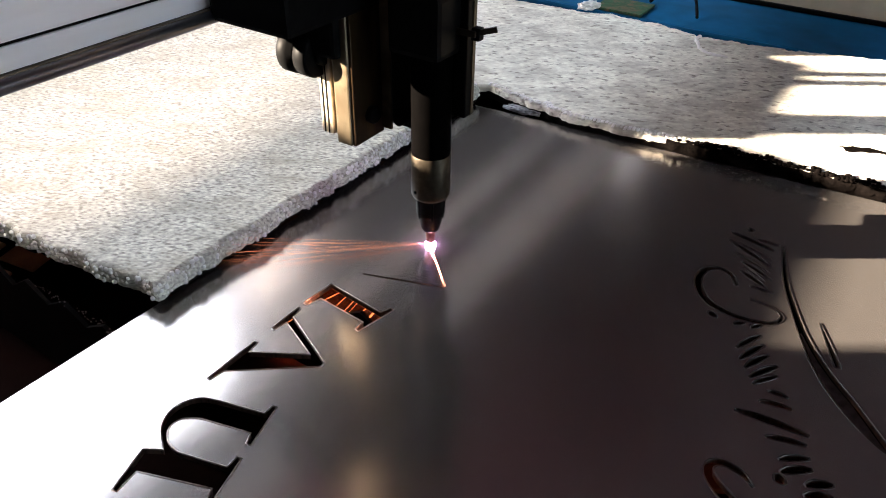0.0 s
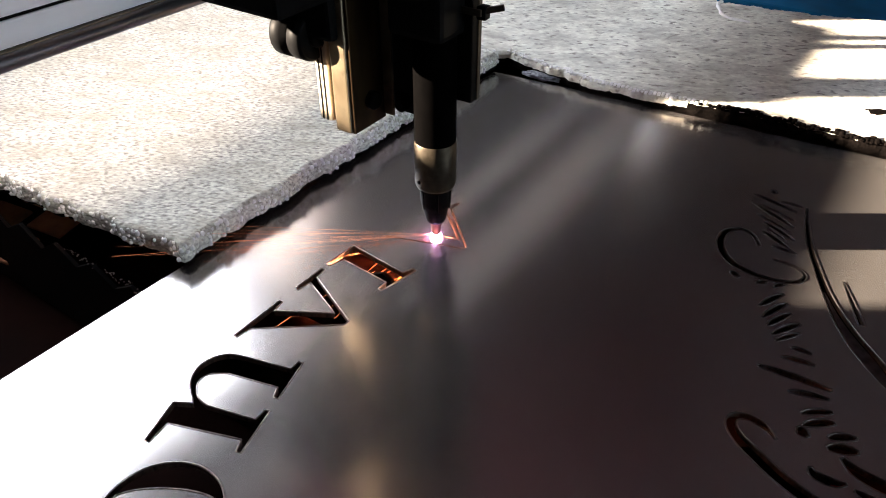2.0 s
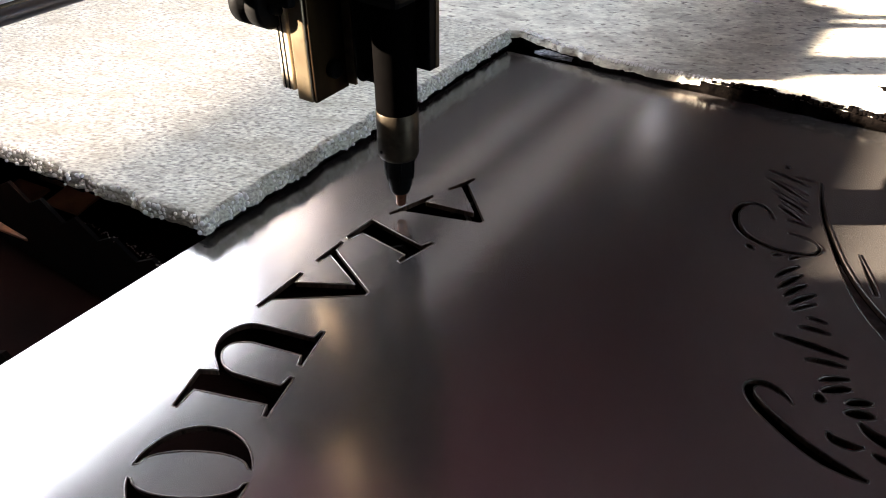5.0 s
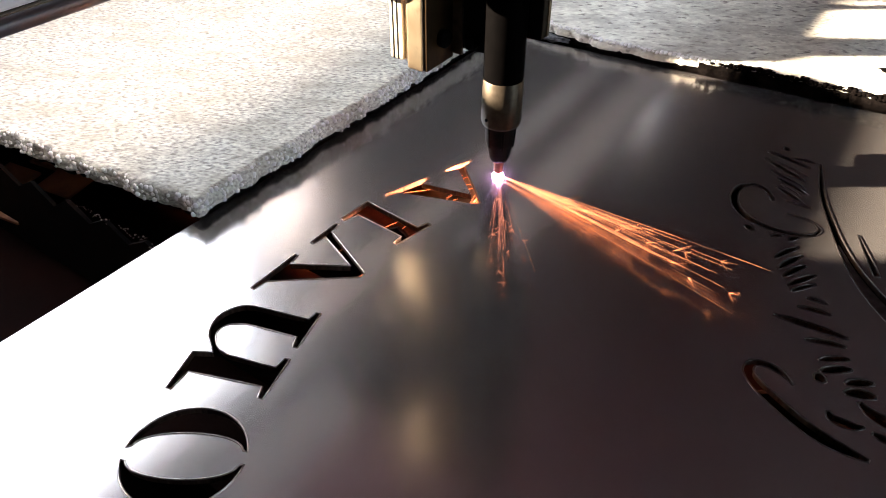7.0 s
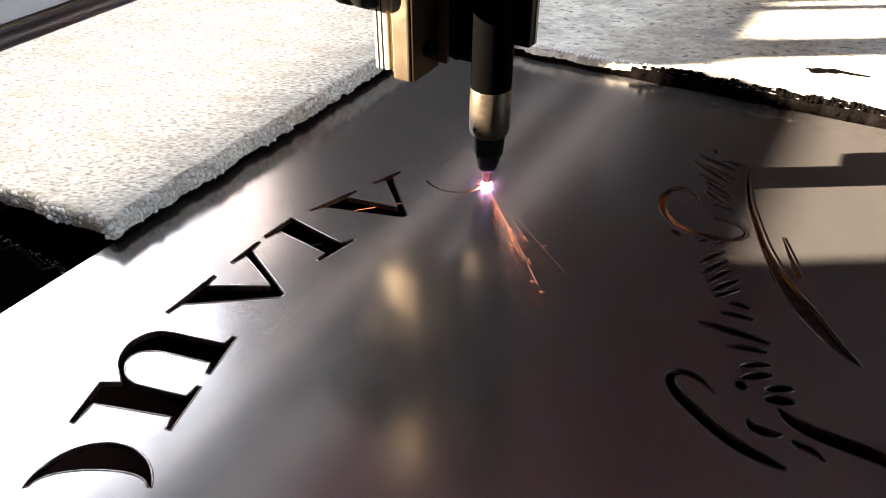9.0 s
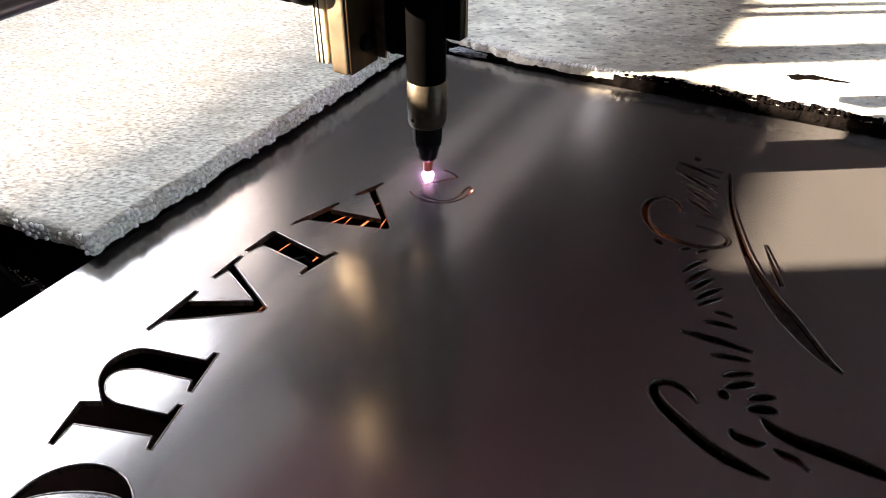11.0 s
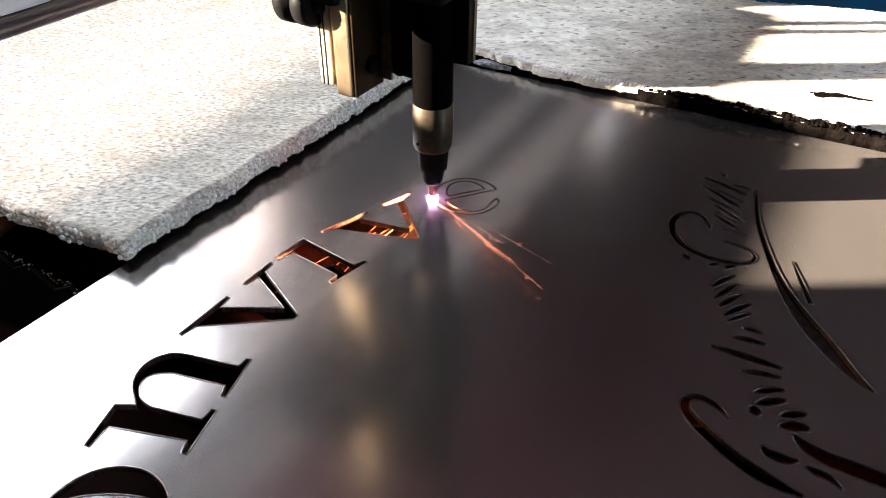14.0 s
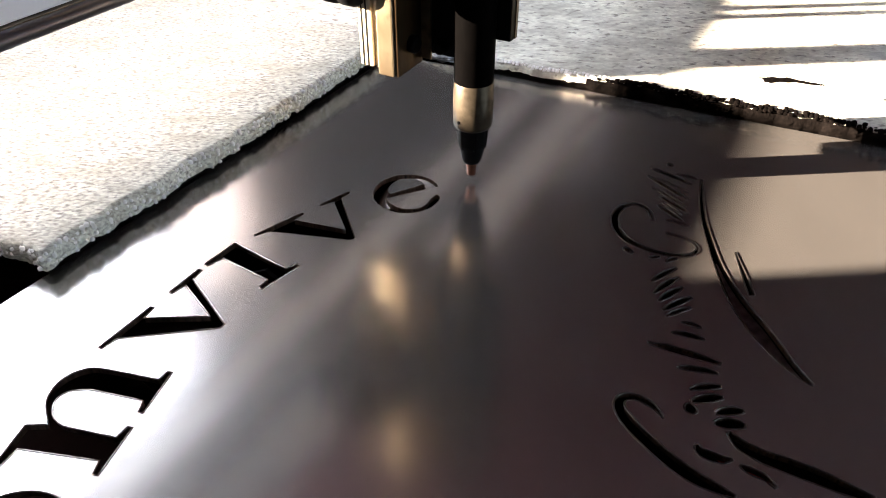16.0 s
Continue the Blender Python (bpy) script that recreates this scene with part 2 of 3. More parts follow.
def turned(bm, m):
    bmesh.ops.transform(bm, matrix=m, verts=bm.verts)
    return bm


def prism(points, z0, z1):
    bm = bmesh.new()
    a = [bm.verts.new((p[0], p[1], z0)) for p in points]
    b = [bm.verts.new((p[0], p[1], z1)) for p in points]
    bm.faces.new(a[::-1])
    bm.faces.new(b)
    for k in range(len(a)):
        bm.faces.new((a[k - 1], a[k], b[k], b[k - 1]))
    bmesh.ops.recalc_face_normals(bm, faces=bm.faces)
    return bm


def flat_plate(name, loops, z_top, thick, material, parent=None, label=""):
    """A plate of that thickness whose first loop is its edge and the others its holes."""
    cu = bpy.data.curves.new(name, "CURVE")
    cu.dimensions, cu.fill_mode, cu.extrude = "2D", "BOTH", thick / 2
    for loop in loops:
        sp = cu.splines.new("POLY")
        sp.points.add(len(loop) - 1)
        for p, q in zip(sp.points, loop):
            p.co = (q[0], q[1], 0, 1)
        sp.use_cyclic_u = True
    tmp = new(name + "_tmp", cu)
    me = bpy.data.meshes.new_from_object(tmp.evaluated_get(bpy.context.evaluated_depsgraph_get()))
    bpy.data.objects.remove(tmp)
    me.transform(Matrix.Translation((0, 0, z_top - thick / 2)))
    me.materials.clear()
    me.materials.append(material)
    me.materials.append(M_CHAR)
    for poly in me.polygons:
        poly.material_index = 1 if abs(poly.normal.z) < 0.5 else 0
    ob = new(name, me)
    if parent is not None:
        ob.parent = parent
    if label:
        ob["label"] = label
    return ob


def resample(loop, step, closed=True):
    pts = [Vector((p[0], p[1])) for p in loop]
    if closed:
        pts.append(pts[0])
    out = []
    for a, b in zip(pts, pts[1:]):
        k = max(1, round((b - a).length / step))
        out += [a.lerp(b, i / k) for i in range(k)]
    if not closed:
        out.append(pts[-1])
    return out


def spline(pts, sub=6):
    """Catmull-Rom through points of any dimension."""
    v = [Vector(p) for p in pts]
    out = []
    for i in range(len(v) - 1):
        p0, p1, p2, p3 = v[max(0, i - 1)], v[i], v[i + 1], v[min(len(v) - 1, i + 2)]
        for k in range(sub):
            t = k / sub
            out.append(0.5 * (2 * p1 + (p2 - p0) * t + (2 * p0 - 5 * p1 + 4 * p2 - p3) * t * t + (3 * p1 - p0 - 3 * p2 + p3) * t ** 3))
    out.append(v[-1])
    return out


def area2(loop):
    return sum(a[0] * b[1] - b[0] * a[1] for a, b in zip(loop, loop[1:] + loop[:1]))


def inset(loop, w):
    s = 1 if area2(loop) > 0 else -1
    out = []
    for i in range(len(loop)):
        a, b, c = loop[i - 1], loop[i], loop[(i + 1) % len(loop)]
        d1, d2 = (b - a).normalized(), (c - b).normalized()
        n1, n2 = Vector((-d1.y, d1.x)), Vector((-d2.y, d2.x))
        m = n1 + n2
        m = m.normalized() if m.length > 1e-6 else n1
        out.append(b + m * s * w / max(0.5, m.dot(n1)))
    return out


def brush(rows, sub=6):
    """A pen stroke: rows of (x, y, width) become a closed outline."""
    r = spline(rows, sub)
    left, right = [], []
    for i, p in enumerate(r):
        a, b = r[max(0, i - 1)], r[min(len(r) - 1, i + 1)]
        d = Vector((b.x - a.x, b.y - a.y)).normalized()
        nn = Vector((-d.y, d.x)) * max(0.0004, p.z / 2)
        left.append(Vector((p.x, p.y)) + nn)
        right.append(Vector((p.x, p.y)) - nn)
    return left + right[::-1]


def tube(bm, pts, r, seg=5, closed=False):
    """A round bead along a polyline of 3D points."""
    rings = []
    n_ = len(pts)
    for i, p in enumerate(pts):
        a = pts[i - 1] if (closed or i) else pts[0]
        b = pts[(i + 1) % n_] if (closed or i < n_ - 1) else pts[-1]
        d = (b - a).normalized()
        side = d.cross(Vector((0, 0, 1)))
        side = side.normalized() if side.length > 1e-5 else Vector((1, 0, 0))
        up = side.cross(d)
        rr = r[i] if isinstance(r, list) else r
        rings.append([bm.verts.new(p + (side * math.cos(2 * math.pi * k / seg) + up * math.sin(2 * math.pi * k / seg)) * rr) for k in range(seg)])
    pairs = list(zip(rings, rings[1:])) + ([(rings[-1], rings[0])] if closed else [])
    for a, b in pairs:
        for k in range(seg):
            bm.faces.new((a[k], a[(k + 1) % seg], b[(k + 1) % seg], b[k])).smooth = True
    if not closed:
        bm.faces.new(rings[0][::-1])
        bm.faces.new(rings[-1])
    return bm


# ---- the hall ----
FLOOR_Z, CEIL_Z = -0.85, 2.75
N1, S0, S1 = 3.6, -3.2, 4.4


def on_wall(x, y):
    """Where along the window wall the sun's ray to the sheet point passes."""
    p = Vector((x, y, 0))
    k = (p.dot(N) - WALL_N) / SUN_WAY.dot(N)
    return (p - SUN_WAY * k).dot(U)


def hall_slab(name, lo, hi, material):
    ob = link(name, boxed(lo, hi), material)
    ob.matrix_world = pose(0, 0, 0, 0, 0, YAW)
    return tagged(ob, kind="structure")


hall_slab("floor", (WALL_N - 0.2, S0 - 0.2, FLOOR_Z - 0.1), (N1 + 0.2, S1 + 0.2, FLOOR_Z), M_FLOOR)
hall_slab("ceiling", (WALL_N - 0.2, S0 - 0.2, CEIL_Z), (N1 + 0.2, S1 + 0.2, CEIL_Z + 0.1), M_CEIL)
def back_wall():
    bm = bmesh.new()
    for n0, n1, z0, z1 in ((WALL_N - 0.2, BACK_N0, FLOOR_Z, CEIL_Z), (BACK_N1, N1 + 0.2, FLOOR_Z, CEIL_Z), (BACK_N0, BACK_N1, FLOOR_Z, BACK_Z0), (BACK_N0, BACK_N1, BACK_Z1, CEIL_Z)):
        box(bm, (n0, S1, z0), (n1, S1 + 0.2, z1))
    ob = link("wall_back", bm, M_WALL)
    ob.matrix_world = pose(0, 0, 0, 0, 0, YAW)
    tagged(ob, kind="structure")


back_wall()
hall_slab("wall_front", (WALL_N - 0.2, S0 - 0.2, FLOOR_Z), (N1 + 0.2, S0, CEIL_Z), M_WALL)
hall_slab("wall_right_low", (N1, S0, FLOOR_Z), (N1 + 0.2, S1, 0.3), M_WALL)
hall_slab("wall_right_high", (N1, S0, 1.5), (N1 + 0.2, S1, CEIL_Z), M_WALL)
hall_slab("wall_right_front", (N1, S0, 0.3), (N1 + 0.2, -0.3, 1.5), M_WALL)
hall_slab("wall_right_back", (N1, 1.3, 0.3), (N1 + 0.2, S1, 1.5), M_WALL)

SILL, SILL_A2, SILL_B = 0.661, 0.611, 0.639
REVEAL = 0.040                    # the wall's thickness takes this much from each opening's near side
WA0, WAM, WA1 = on_wall(0.30, 0.366) - REVEAL, on_wall(0.25, 0.590), on_wall(0.30, 0.642)
WB0, WB1 = on_wall(0.35, 0.692) - REVEAL, on_wall(0.42, 0.853)


def window_wall():
    bm = bmesh.new()
    w = (WALL_N - 0.06, WALL_N)

    def blk(s0, s1, z0, z1):
        box(bm, (w[0], s0, z0), (w[1], s1, z1))
    blk(S0, WA0, FLOOR_Z, CEIL_Z)
    blk(WA0, WAM, FLOOR_Z, SILL)
    blk(WAM, WA1, FLOOR_Z, SILL_A2)
    blk(WA1, WB0, FLOOR_Z, 1.9)
    blk(WB0, WB1, FLOOR_Z, SILL_B)
    blk(WA0, WB1, 1.9, CEIL_Z)
    blk(WB1, BIG_S0, FLOOR_Z, CEIL_Z)
    blk(BIG_S0, BIG_S1, FLOOR_Z, BIG_Z0)
    blk(BIG_S0, BIG_S1, BIG_Z1, CEIL_Z)
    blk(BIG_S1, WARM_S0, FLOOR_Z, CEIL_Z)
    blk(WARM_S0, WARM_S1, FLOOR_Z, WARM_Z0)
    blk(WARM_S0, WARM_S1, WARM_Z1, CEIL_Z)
    blk(WARM_S1, S1, FLOOR_Z, CEIL_Z)
    ob = link("wall_left", bm, M_WALL)
    ob.matrix_world = pose(0, 0, 0, 0, 0, YAW)
    tagged(ob, kind="structure")
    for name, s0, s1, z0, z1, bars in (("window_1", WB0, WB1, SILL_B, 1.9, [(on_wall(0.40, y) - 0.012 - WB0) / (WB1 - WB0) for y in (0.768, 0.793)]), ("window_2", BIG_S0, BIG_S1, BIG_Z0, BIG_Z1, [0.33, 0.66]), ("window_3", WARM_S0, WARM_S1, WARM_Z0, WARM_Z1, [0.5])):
        win = new(name)
        win.matrix_world = pose(0, 0, 0, 0, 0, YAW)
        tagged(win, kind="structure")
        half = 0.0045 if name == "window_1" else 0.011
        for k in bars:
            s = s0 + (s1 - s0) * k
            part("mullion", boxed((WALL_N - 0.04, s - half, z0), (WALL_N - 0.015, s + half, z1), 0.003), M_FRAME, win)
        part("window_sill", boxed((WALL_N + 0.001, s0, z0 - 0.032), (WALL_N + 0.05, s1, z0 - 0.002), 0.004), M_FRAME, win)


window_wall()


# ---- the cutting table ----
def cutting_table():
    tb = tagged(new("cutting_table"), "dark steel plasma cutting table with blue painted frame and tray", "cutting table")
    tb.matrix_world = pose(0, 0, 0, 0, 0, YAW)
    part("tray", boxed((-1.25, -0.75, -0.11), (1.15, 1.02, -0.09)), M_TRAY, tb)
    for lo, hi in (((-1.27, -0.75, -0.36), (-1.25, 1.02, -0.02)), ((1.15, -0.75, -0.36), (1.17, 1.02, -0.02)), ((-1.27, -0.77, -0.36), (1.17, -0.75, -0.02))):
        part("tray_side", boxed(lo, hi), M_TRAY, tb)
    part("frame_beam", boxed((-1.3, 1.02, -0.30), (1.3, 1.62, -0.0035), 0.004), M_BLUE, tb, "blue painted steel frame")
    part("guide_rail", boxed((-1.3, 1.19, -0.003), (1.3, 1.30, 0.034), 0.005), M_CREAM, tb, "cream painted guide rail")
    part("rail_lip", boxed((-1.3, 1.180, -0.003), (1.3, 1.189, 0.003), 0.002), M_BLACK, tb)
    for a, b in ((-1.2, -0.7), (1.05, -0.7), (-1.2, 1.1), (1.05, 1.1)):
        part("leg", boxed((a, b, FLOOR_Z), (a + 0.08, b + 0.08, -0.30 if b > 0 else -0.36), 0.006), M_BLUE, tb)
    # slats with scalloped, burnt tops
    rng = random.Random(5)
    for i in range(16):
        b = -0.635 + i * 0.105
        top, pts = -0.0042, []
        steps = 110
        for k in range(steps + 1):
            a = -1.24 + 2.38 * k / steps
            pts.append((a, top - (0.010 + 0.004 * rng.random()) * (k % 2)))
        bm = bmesh.new()
        lo_ = []
        for y in (b - 0.0015, b + 0.0015):
            up = [bm.verts.new((a, y, z)) for a, z in pts]
            dn = [bm.verts.new((a, y, -0.085)) for a, z in pts]
            for k in range(steps):
                bm.faces.new((up[k], up[k + 1], dn[k + 1], dn[k]))
            lo_.append(up)
        for k in range(steps):
            bm.faces.new((lo_[0][k], lo_[1][k], lo_[1][k + 1], lo_[0][k + 1]))
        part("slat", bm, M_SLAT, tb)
    # bright slag beads left along the top of one slat
    bm = bmesh.new()
    for _ in range(90):
        a = rng.uniform(-.46, -.34)
        bmesh.ops.create_icosphere(bm, subdivisions=1, radius=rng.uniform(.0002, .0006), matrix=Matrix.Translation((a, .205 + rng.uniform(-.002, .002), -.003 - .004 * rng.random())))
    ob = part("slag_beads", bm, M_EDGE, tb, "bright beads of slag on a slat")
    ob["kind"] = "stuff"
    for a, b, z in ((-0.578, 0.216, -0.062), (-0.576, 0.262, -0.062), (-0.625, 0.238, -0.064), (-0.623, 0.285, -0.064)):
        part("deflector_plate", turned(boxed((-0.020, -0.017, -0.0015), (0.020, 0.017, 0.0015), 0.0008), pose(a, b, z, 6, 0, 8)), M_RUST, tb, "rust brown steel deflector plate")


cutting_table()


# ---- letters ----
def placed(local, x, y, deg):
    c, s = math.cos(radians(deg)), math.sin(radians(deg))
    return [Vector((x + a * c - b * s, y + a * s + b * c)) for a, b in local]


LETTER_V = [(0, 0), (.039, 0), (.039, -.0025), (.030, -.004), (.0495, -.037), (.0635, -.004), (.0535, -.0025), (.0535, 0), (.079, 0), (.079, -.0025), (.070, -.004), (.049, -.049), (.045, -.049), (.010, -.004), (0, -.0025)]
LETTER_I = [(0, 0), (.0304, 0), (.0304, .003), (.0225, .0045), (.0180, .0513), (-.0084, .0475), (-.0084, .0445), (.0030, .043), (.0080, .0045), (0, .003)]


def letter_n():
    inner = spline([(.0215, .034), (.0255, .043), (.034, .0485), (.0415, .046), (.0455, .036)], 5)
    outer = spline([(.0605, .034), (.059, .045), (.052, .0530), (.043, .0555), (.032, .0525), (.0205, .0425)], 5)
    return [(0, 0), (.029, 0), (.029, .003), (.0215, .0045)] + [tuple(p) for p in inner] + [(.0455, .0045), (.038, .003), (.038, 0), (.0668, 0), (.0668, .003), (.0605, .0045)] + [tuple(p) for p in outer] + [(.0175, .0533), (-.0095, .0515), (-.0095, .0485), (.0040, .047), (.0075, .0045), (0, .003)]


def letter_o(side):
    """One half of a stencil o, parted at top and foot."""
    out = []
    for k in range(25):
        a = radians(-83 + 166 * k / 24)
        out.append((side * .0285 * math.cos(a), .0298 * math.sin(a)))
    for k in range(25):
        a = radians(80 - 160 * k / 24)
        out.append((side * (.0125 * abs(math.cos(a)) ** 0.7 + 0.0005), .0275 * math.sin(a)))
    return out


def letter_e():
    """Outline of an e in the order in which it is cut, from its left round the foot."""
    o = lambda d, ra=.0248, rb=.0255: (ra * math.cos(radians(d)), rb * math.sin(radians(d)))
    pts = [o(d) for d in range(180, 331, 8)]
    pts += [(.0195, -.0100)]
    pts += [(-.0005 + .0165 * math.cos(radians(d)), -.0010 + .0200 * math.sin(radians(d))) for d in range(320, 187, -9)]
    pts += [(-.0165, -.0005), (.0242, -.0005)]
    pts += [o(d) for d in range(6, 176, 8)]
    return pts


EYE_OF_E = [(-.0135, .0035), (.0165, .0035)] + [(.001 + .0155 * math.cos(radians(d)), .0035 + .0180 * math.sin(radians(d))) for d in range(8, 176, 9)]

HOLE_V2 = resample(placed(LETTER_V, -.0555, .4250, 39), 0.0035)
HOLE_E = resample(placed(letter_e(), .0490, .4700, 20), 0.0035)
EYE_LOOP = resample(placed(EYE_OF_E, .0490, .4700, 20), 0.0035)
OPEN_LETTERS = [placed(LETTER_V, -.1265, .3230, 58), placed(LETTER_I, -.0420, .3680, 46), placed(letter_n(), -.1000, .2380, 73), placed(letter_o(1), -.1295, .2030, 89), placed(letter_o(-1), -.1295, .2030, 89)]


def bar(x0, y0, x1, y1, w):
    """A slanted, leaf-shaped bar."""
    return brush([(x0, y0, w * .35), (x0 + (x1 - x0) * .3, y0 + (y1 - y0) * .3 + .0008, w), (x0 + (x1 - x0) * .7, y0 + (y1 - y0) * .7 + .0008, w), (x1, y1, w * .4)], 5)


# flourishes: each a pen stroke of (x, y, width)
SWASH = [(0.2697, 0.4756, 0.0012), (0.2607, 0.4501, 0.0027), (0.2542, 0.4264, 0.0034), (0.2502, 0.4041, 0.0039), (0.2466, 0.3794, 0.0048), (0.2451, 0.3565, 0.0067), (0.2457, 0.3358, 0.0090), (0.2483, 0.3178, 0.0103), (0.2510, 0.3027, 0.0091), (0.2540, 0.2893, 0.0066), (0.2572, 0.2798, 0.0042), (0.2603, 0.2736, 0.0016)]
BRANCH = [(0.2618, 0.3875, 0.0008), (0.2600, 0.3747, 0.0021), (0.2581, 0.3595, 0.0031), (0.2560, 0.3457, 0.0031)]
LOOP = [(0.2185, 0.4261, 0.0022), (0.2186, 0.4388, 0.0026), (0.2123, 0.4464, 0.0029), (0.2021, 0.4445, 0.0037), (0.1940, 0.4344, 0.0042), (0.1911, 0.4207, 0.0044), (0.1939, 0.4073, 0.0043), (0.2007, 0.3984, 0.0037), (0.2091, 0.3917, 0.0032), (0.2207, 0.3873, 0.0029), (0.2312, 0.3867, 0.0027), (0.2382, 0.3921, 0.0022), (0.2376, 0.3997, 0.0016), (0.2306, 0.4066, 0.0014), (0.2232, 0.4109, 0.0011)]
EYE = [(0.1863, 0.2399, 0.0017), (0.1870, 0.2353, 0.0045), (0.1942, 0.2309, 0.0045), (0.2003, 0.2301, 0.0012)]
BOWL = [(0.1749, 0.2565, 0.0010), (0.1714, 0.2650, 0.0032), (0.1644, 0.2710, 0.0036), (0.1574, 0.2709, 0.0042), (0.1542, 0.2649, 0.0050), (0.1567, 0.2551, 0.0062), (0.1625, 0.2440, 0.0065), (0.1696, 0.2323, 0.0065), (0.1784, 0.2220, 0.0064), (0.1878, 0.2146, 0.0044), (0.1943, 0.2102, 0.0016)]
TAIL = [(0.2044, 0.2459, 0.0021), (0.2075, 0.2387, 0.0055), (0.2148, 0.2315, 0.0067), (0.2253, 0.2252, 0.0076), (0.2363, 0.2186, 0.0076), (0.2468, 0.2115, 0.0060), (0.2571, 0.2051, 0.0030)]
NOTCH = [(0.2027, 0.2265, 0.0016), (0.2067, 0.2232, 0.0037), (0.2117, 0.2195, 0.0033), (0.2148, 0.2137, 0.0016)]
DASHES = [
    (0.1900, 0.3968, 0.1943, 0.3906, 0.0029),
    (0.2504, 0.4996, 0.2534, 0.4955, 0.0032),
    (0.1880, 0.2643, 0.1920, 0.2585, 0.0039),
    (0.2040, 0.3846, 0.2115, 0.3858, 0.0021),
    (0.2140, 0.3805, 0.2222, 0.3840, 0.0021),
    (0.1991, 0.3620, 0.2180, 0.3739, 0.0025),
    (0.1974, 0.3512, 0.2171, 0.3648, 0.0027),
    (0.1984, 0.3440, 0.2165, 0.3552, 0.0029),
    (0.1985, 0.3358, 0.2187, 0.3457, 0.0029),
    (0.1988, 0.3304, 0.2157, 0.3369, 0.0022),
    (0.2364, 0.4941, 0.2598, 0.4698, 0.0025),
    (0.2309, 0.4833, 0.2508, 0.4497, 0.0027),
]
TICKS = [
    (0.2317, 0.4558, 0.2455, 0.4334, 0.0026),
    (0.2271, 0.4441, 0.2385, 0.4236, 0.0026),
    (0.2278, 0.4260, 0.2415, 0.4179, 0.0017),
    (0.2532, 0.4842, 0.2663, 0.4769, 0.0015),
    (0.1816, 0.3097, 0.2169, 0.2911, 0.0034),
    (0.1925, 0.2902, 0.2130, 0.2845, 0.0027),
    (0.1978, 0.3168, 0.2145, 0.3103, 0.0026),
    (0.2058, 0.3247, 0.2159, 0.3196, 0.0021),
    (0.1943, 0.2746, 0.2112, 0.2753, 0.0028),
    (0.1922, 0.2663, 0.2097, 0.2680, 0.0035),
    (0.2021, 0.2582, 0.2171, 0.2583, 0.0034),
    (0.1991, 0.2519, 0.2143, 0.2491, 0.0043),
]
STROKES = [brush([(x, y, w * 1.25) for x, y, w in rows_]) for rows_ in (SWASH, BRANCH, LOOP, EYE, BOWL, TAIL, NOTCH)]
MORE = [
    (0.2364, 0.4797, 0.2538, 0.4586, 0.0015),
    (0.2299, 0.4672, 0.2466, 0.4420, 0.0018),
    (0.2310, 0.4478, 0.2400, 0.4318, 0.0015),
]
STROKES += [bar(x0, y0, x1, y1, w * 1.55) for x0, y0, x1, y1, w in DASHES + TICKS + MORE]
KERF = 0.0015
THICK = 0.0040
V2_SLUG = inset(HOLE_V2, KERF)
E_SLUG = inset(HOLE_E, KERF)
EYE_IN = inset(EYE_LOOP, KERF)

CORNER = Vector((.0385, .7228))
DOWN, ACROSS = Vector((-.5462, -.8377)), Vector((.885, -.465))
sheet = flat_plate("steel_sheet", [[CORNER, CORNER + ACROSS * .95, CORNER + ACROSS * .95 + DOWN * 1.0, CORNER + DOWN * 1.0]] + OPEN_LETTERS + STROKES + [HOLE_V2, HOLE_E], 0.0, THICK, M_SHEET)
tagged(sheet, "brushed stainless steel sheet with letters and flourishes cut through", "metal sheet")


def rim(loop, r=0.0006, z=0.0, material=M_EDGE, label="bright burred cut edge"):
    bm = bmesh.new()
    tube(bm, [Vector((p[0], p[1], z)) for p in loop], r, 4, True)
    return part("cut_edge", bm, material, sheet, label)


for loop in OPEN_LETTERS:
    rim(resample(loop, 0.004))
for loop in STROKES:
    rim(resample(loop, 0.003), 0.0008, -0.0003, M_HEAT, "dark heat-tinted cut edge")

swash_blank = flat_plate("flourish_blank", [brush([(x, y, max(.0008, w * 1.25 - .0052)) for x, y, w in SWASH[4:11]])], -0.0020, 0.0021, M_HEAT)
tagged(swash_blank, "narrow dark heat-tinted steel blank sunk in the long cut flourish", "metal blank", "letter blanks")
v2_slug = flat_plate("letter_blank", [V2_SLUG], 0.0, THICK, M_SHEET)
tagged(v2_slug, "steel blank of a letter v lying in its cut", "metal blank", "letter blanks")
e_slug = flat_plate("letter_blank", [E_SLUG, EYE_LOOP], 0.0, THICK, M_SHEET)
tagged(e_slug, "steel blank of a letter e tilting in its cut", "metal blank", "letter blanks")
eye_slug = flat_plate("eye_blank", [EYE_IN], 0.0, THICK, M_SHEET)
tagged(eye_slug, "small steel blank from the eye of a letter e", "metal blank", "letter blanks")


# kerf chips: metal that the arc blows out as it passes
def chips(loop, slug, first, table):
    """Chips along a loop cut from point `first`; table rows are (seconds, share of the way)."""
    made = []
    n_ = len(loop)
    for k in range(n_):
        i, j = (first + k) % n_, (first + k + 1) % n_
        share = (k + 0.5) / n_
        when = float(np.interp(share, [r[1] for r in table], [r[0] for r in table]))
        if when < 0.0:
            continue
        mid_ = (loop[i] + loop[j] + slug[i] + slug[j]) / 4
        ob = part("kerf_chip", turned(prism([loop[i], loop[j], slug[j], slug[i]], -THICK, -0.00002), Matrix.Translation((-mid_.x, -mid_.y, 0))), M_SHEET, sheet)
        made.append((ob, mid_, when))
    return made


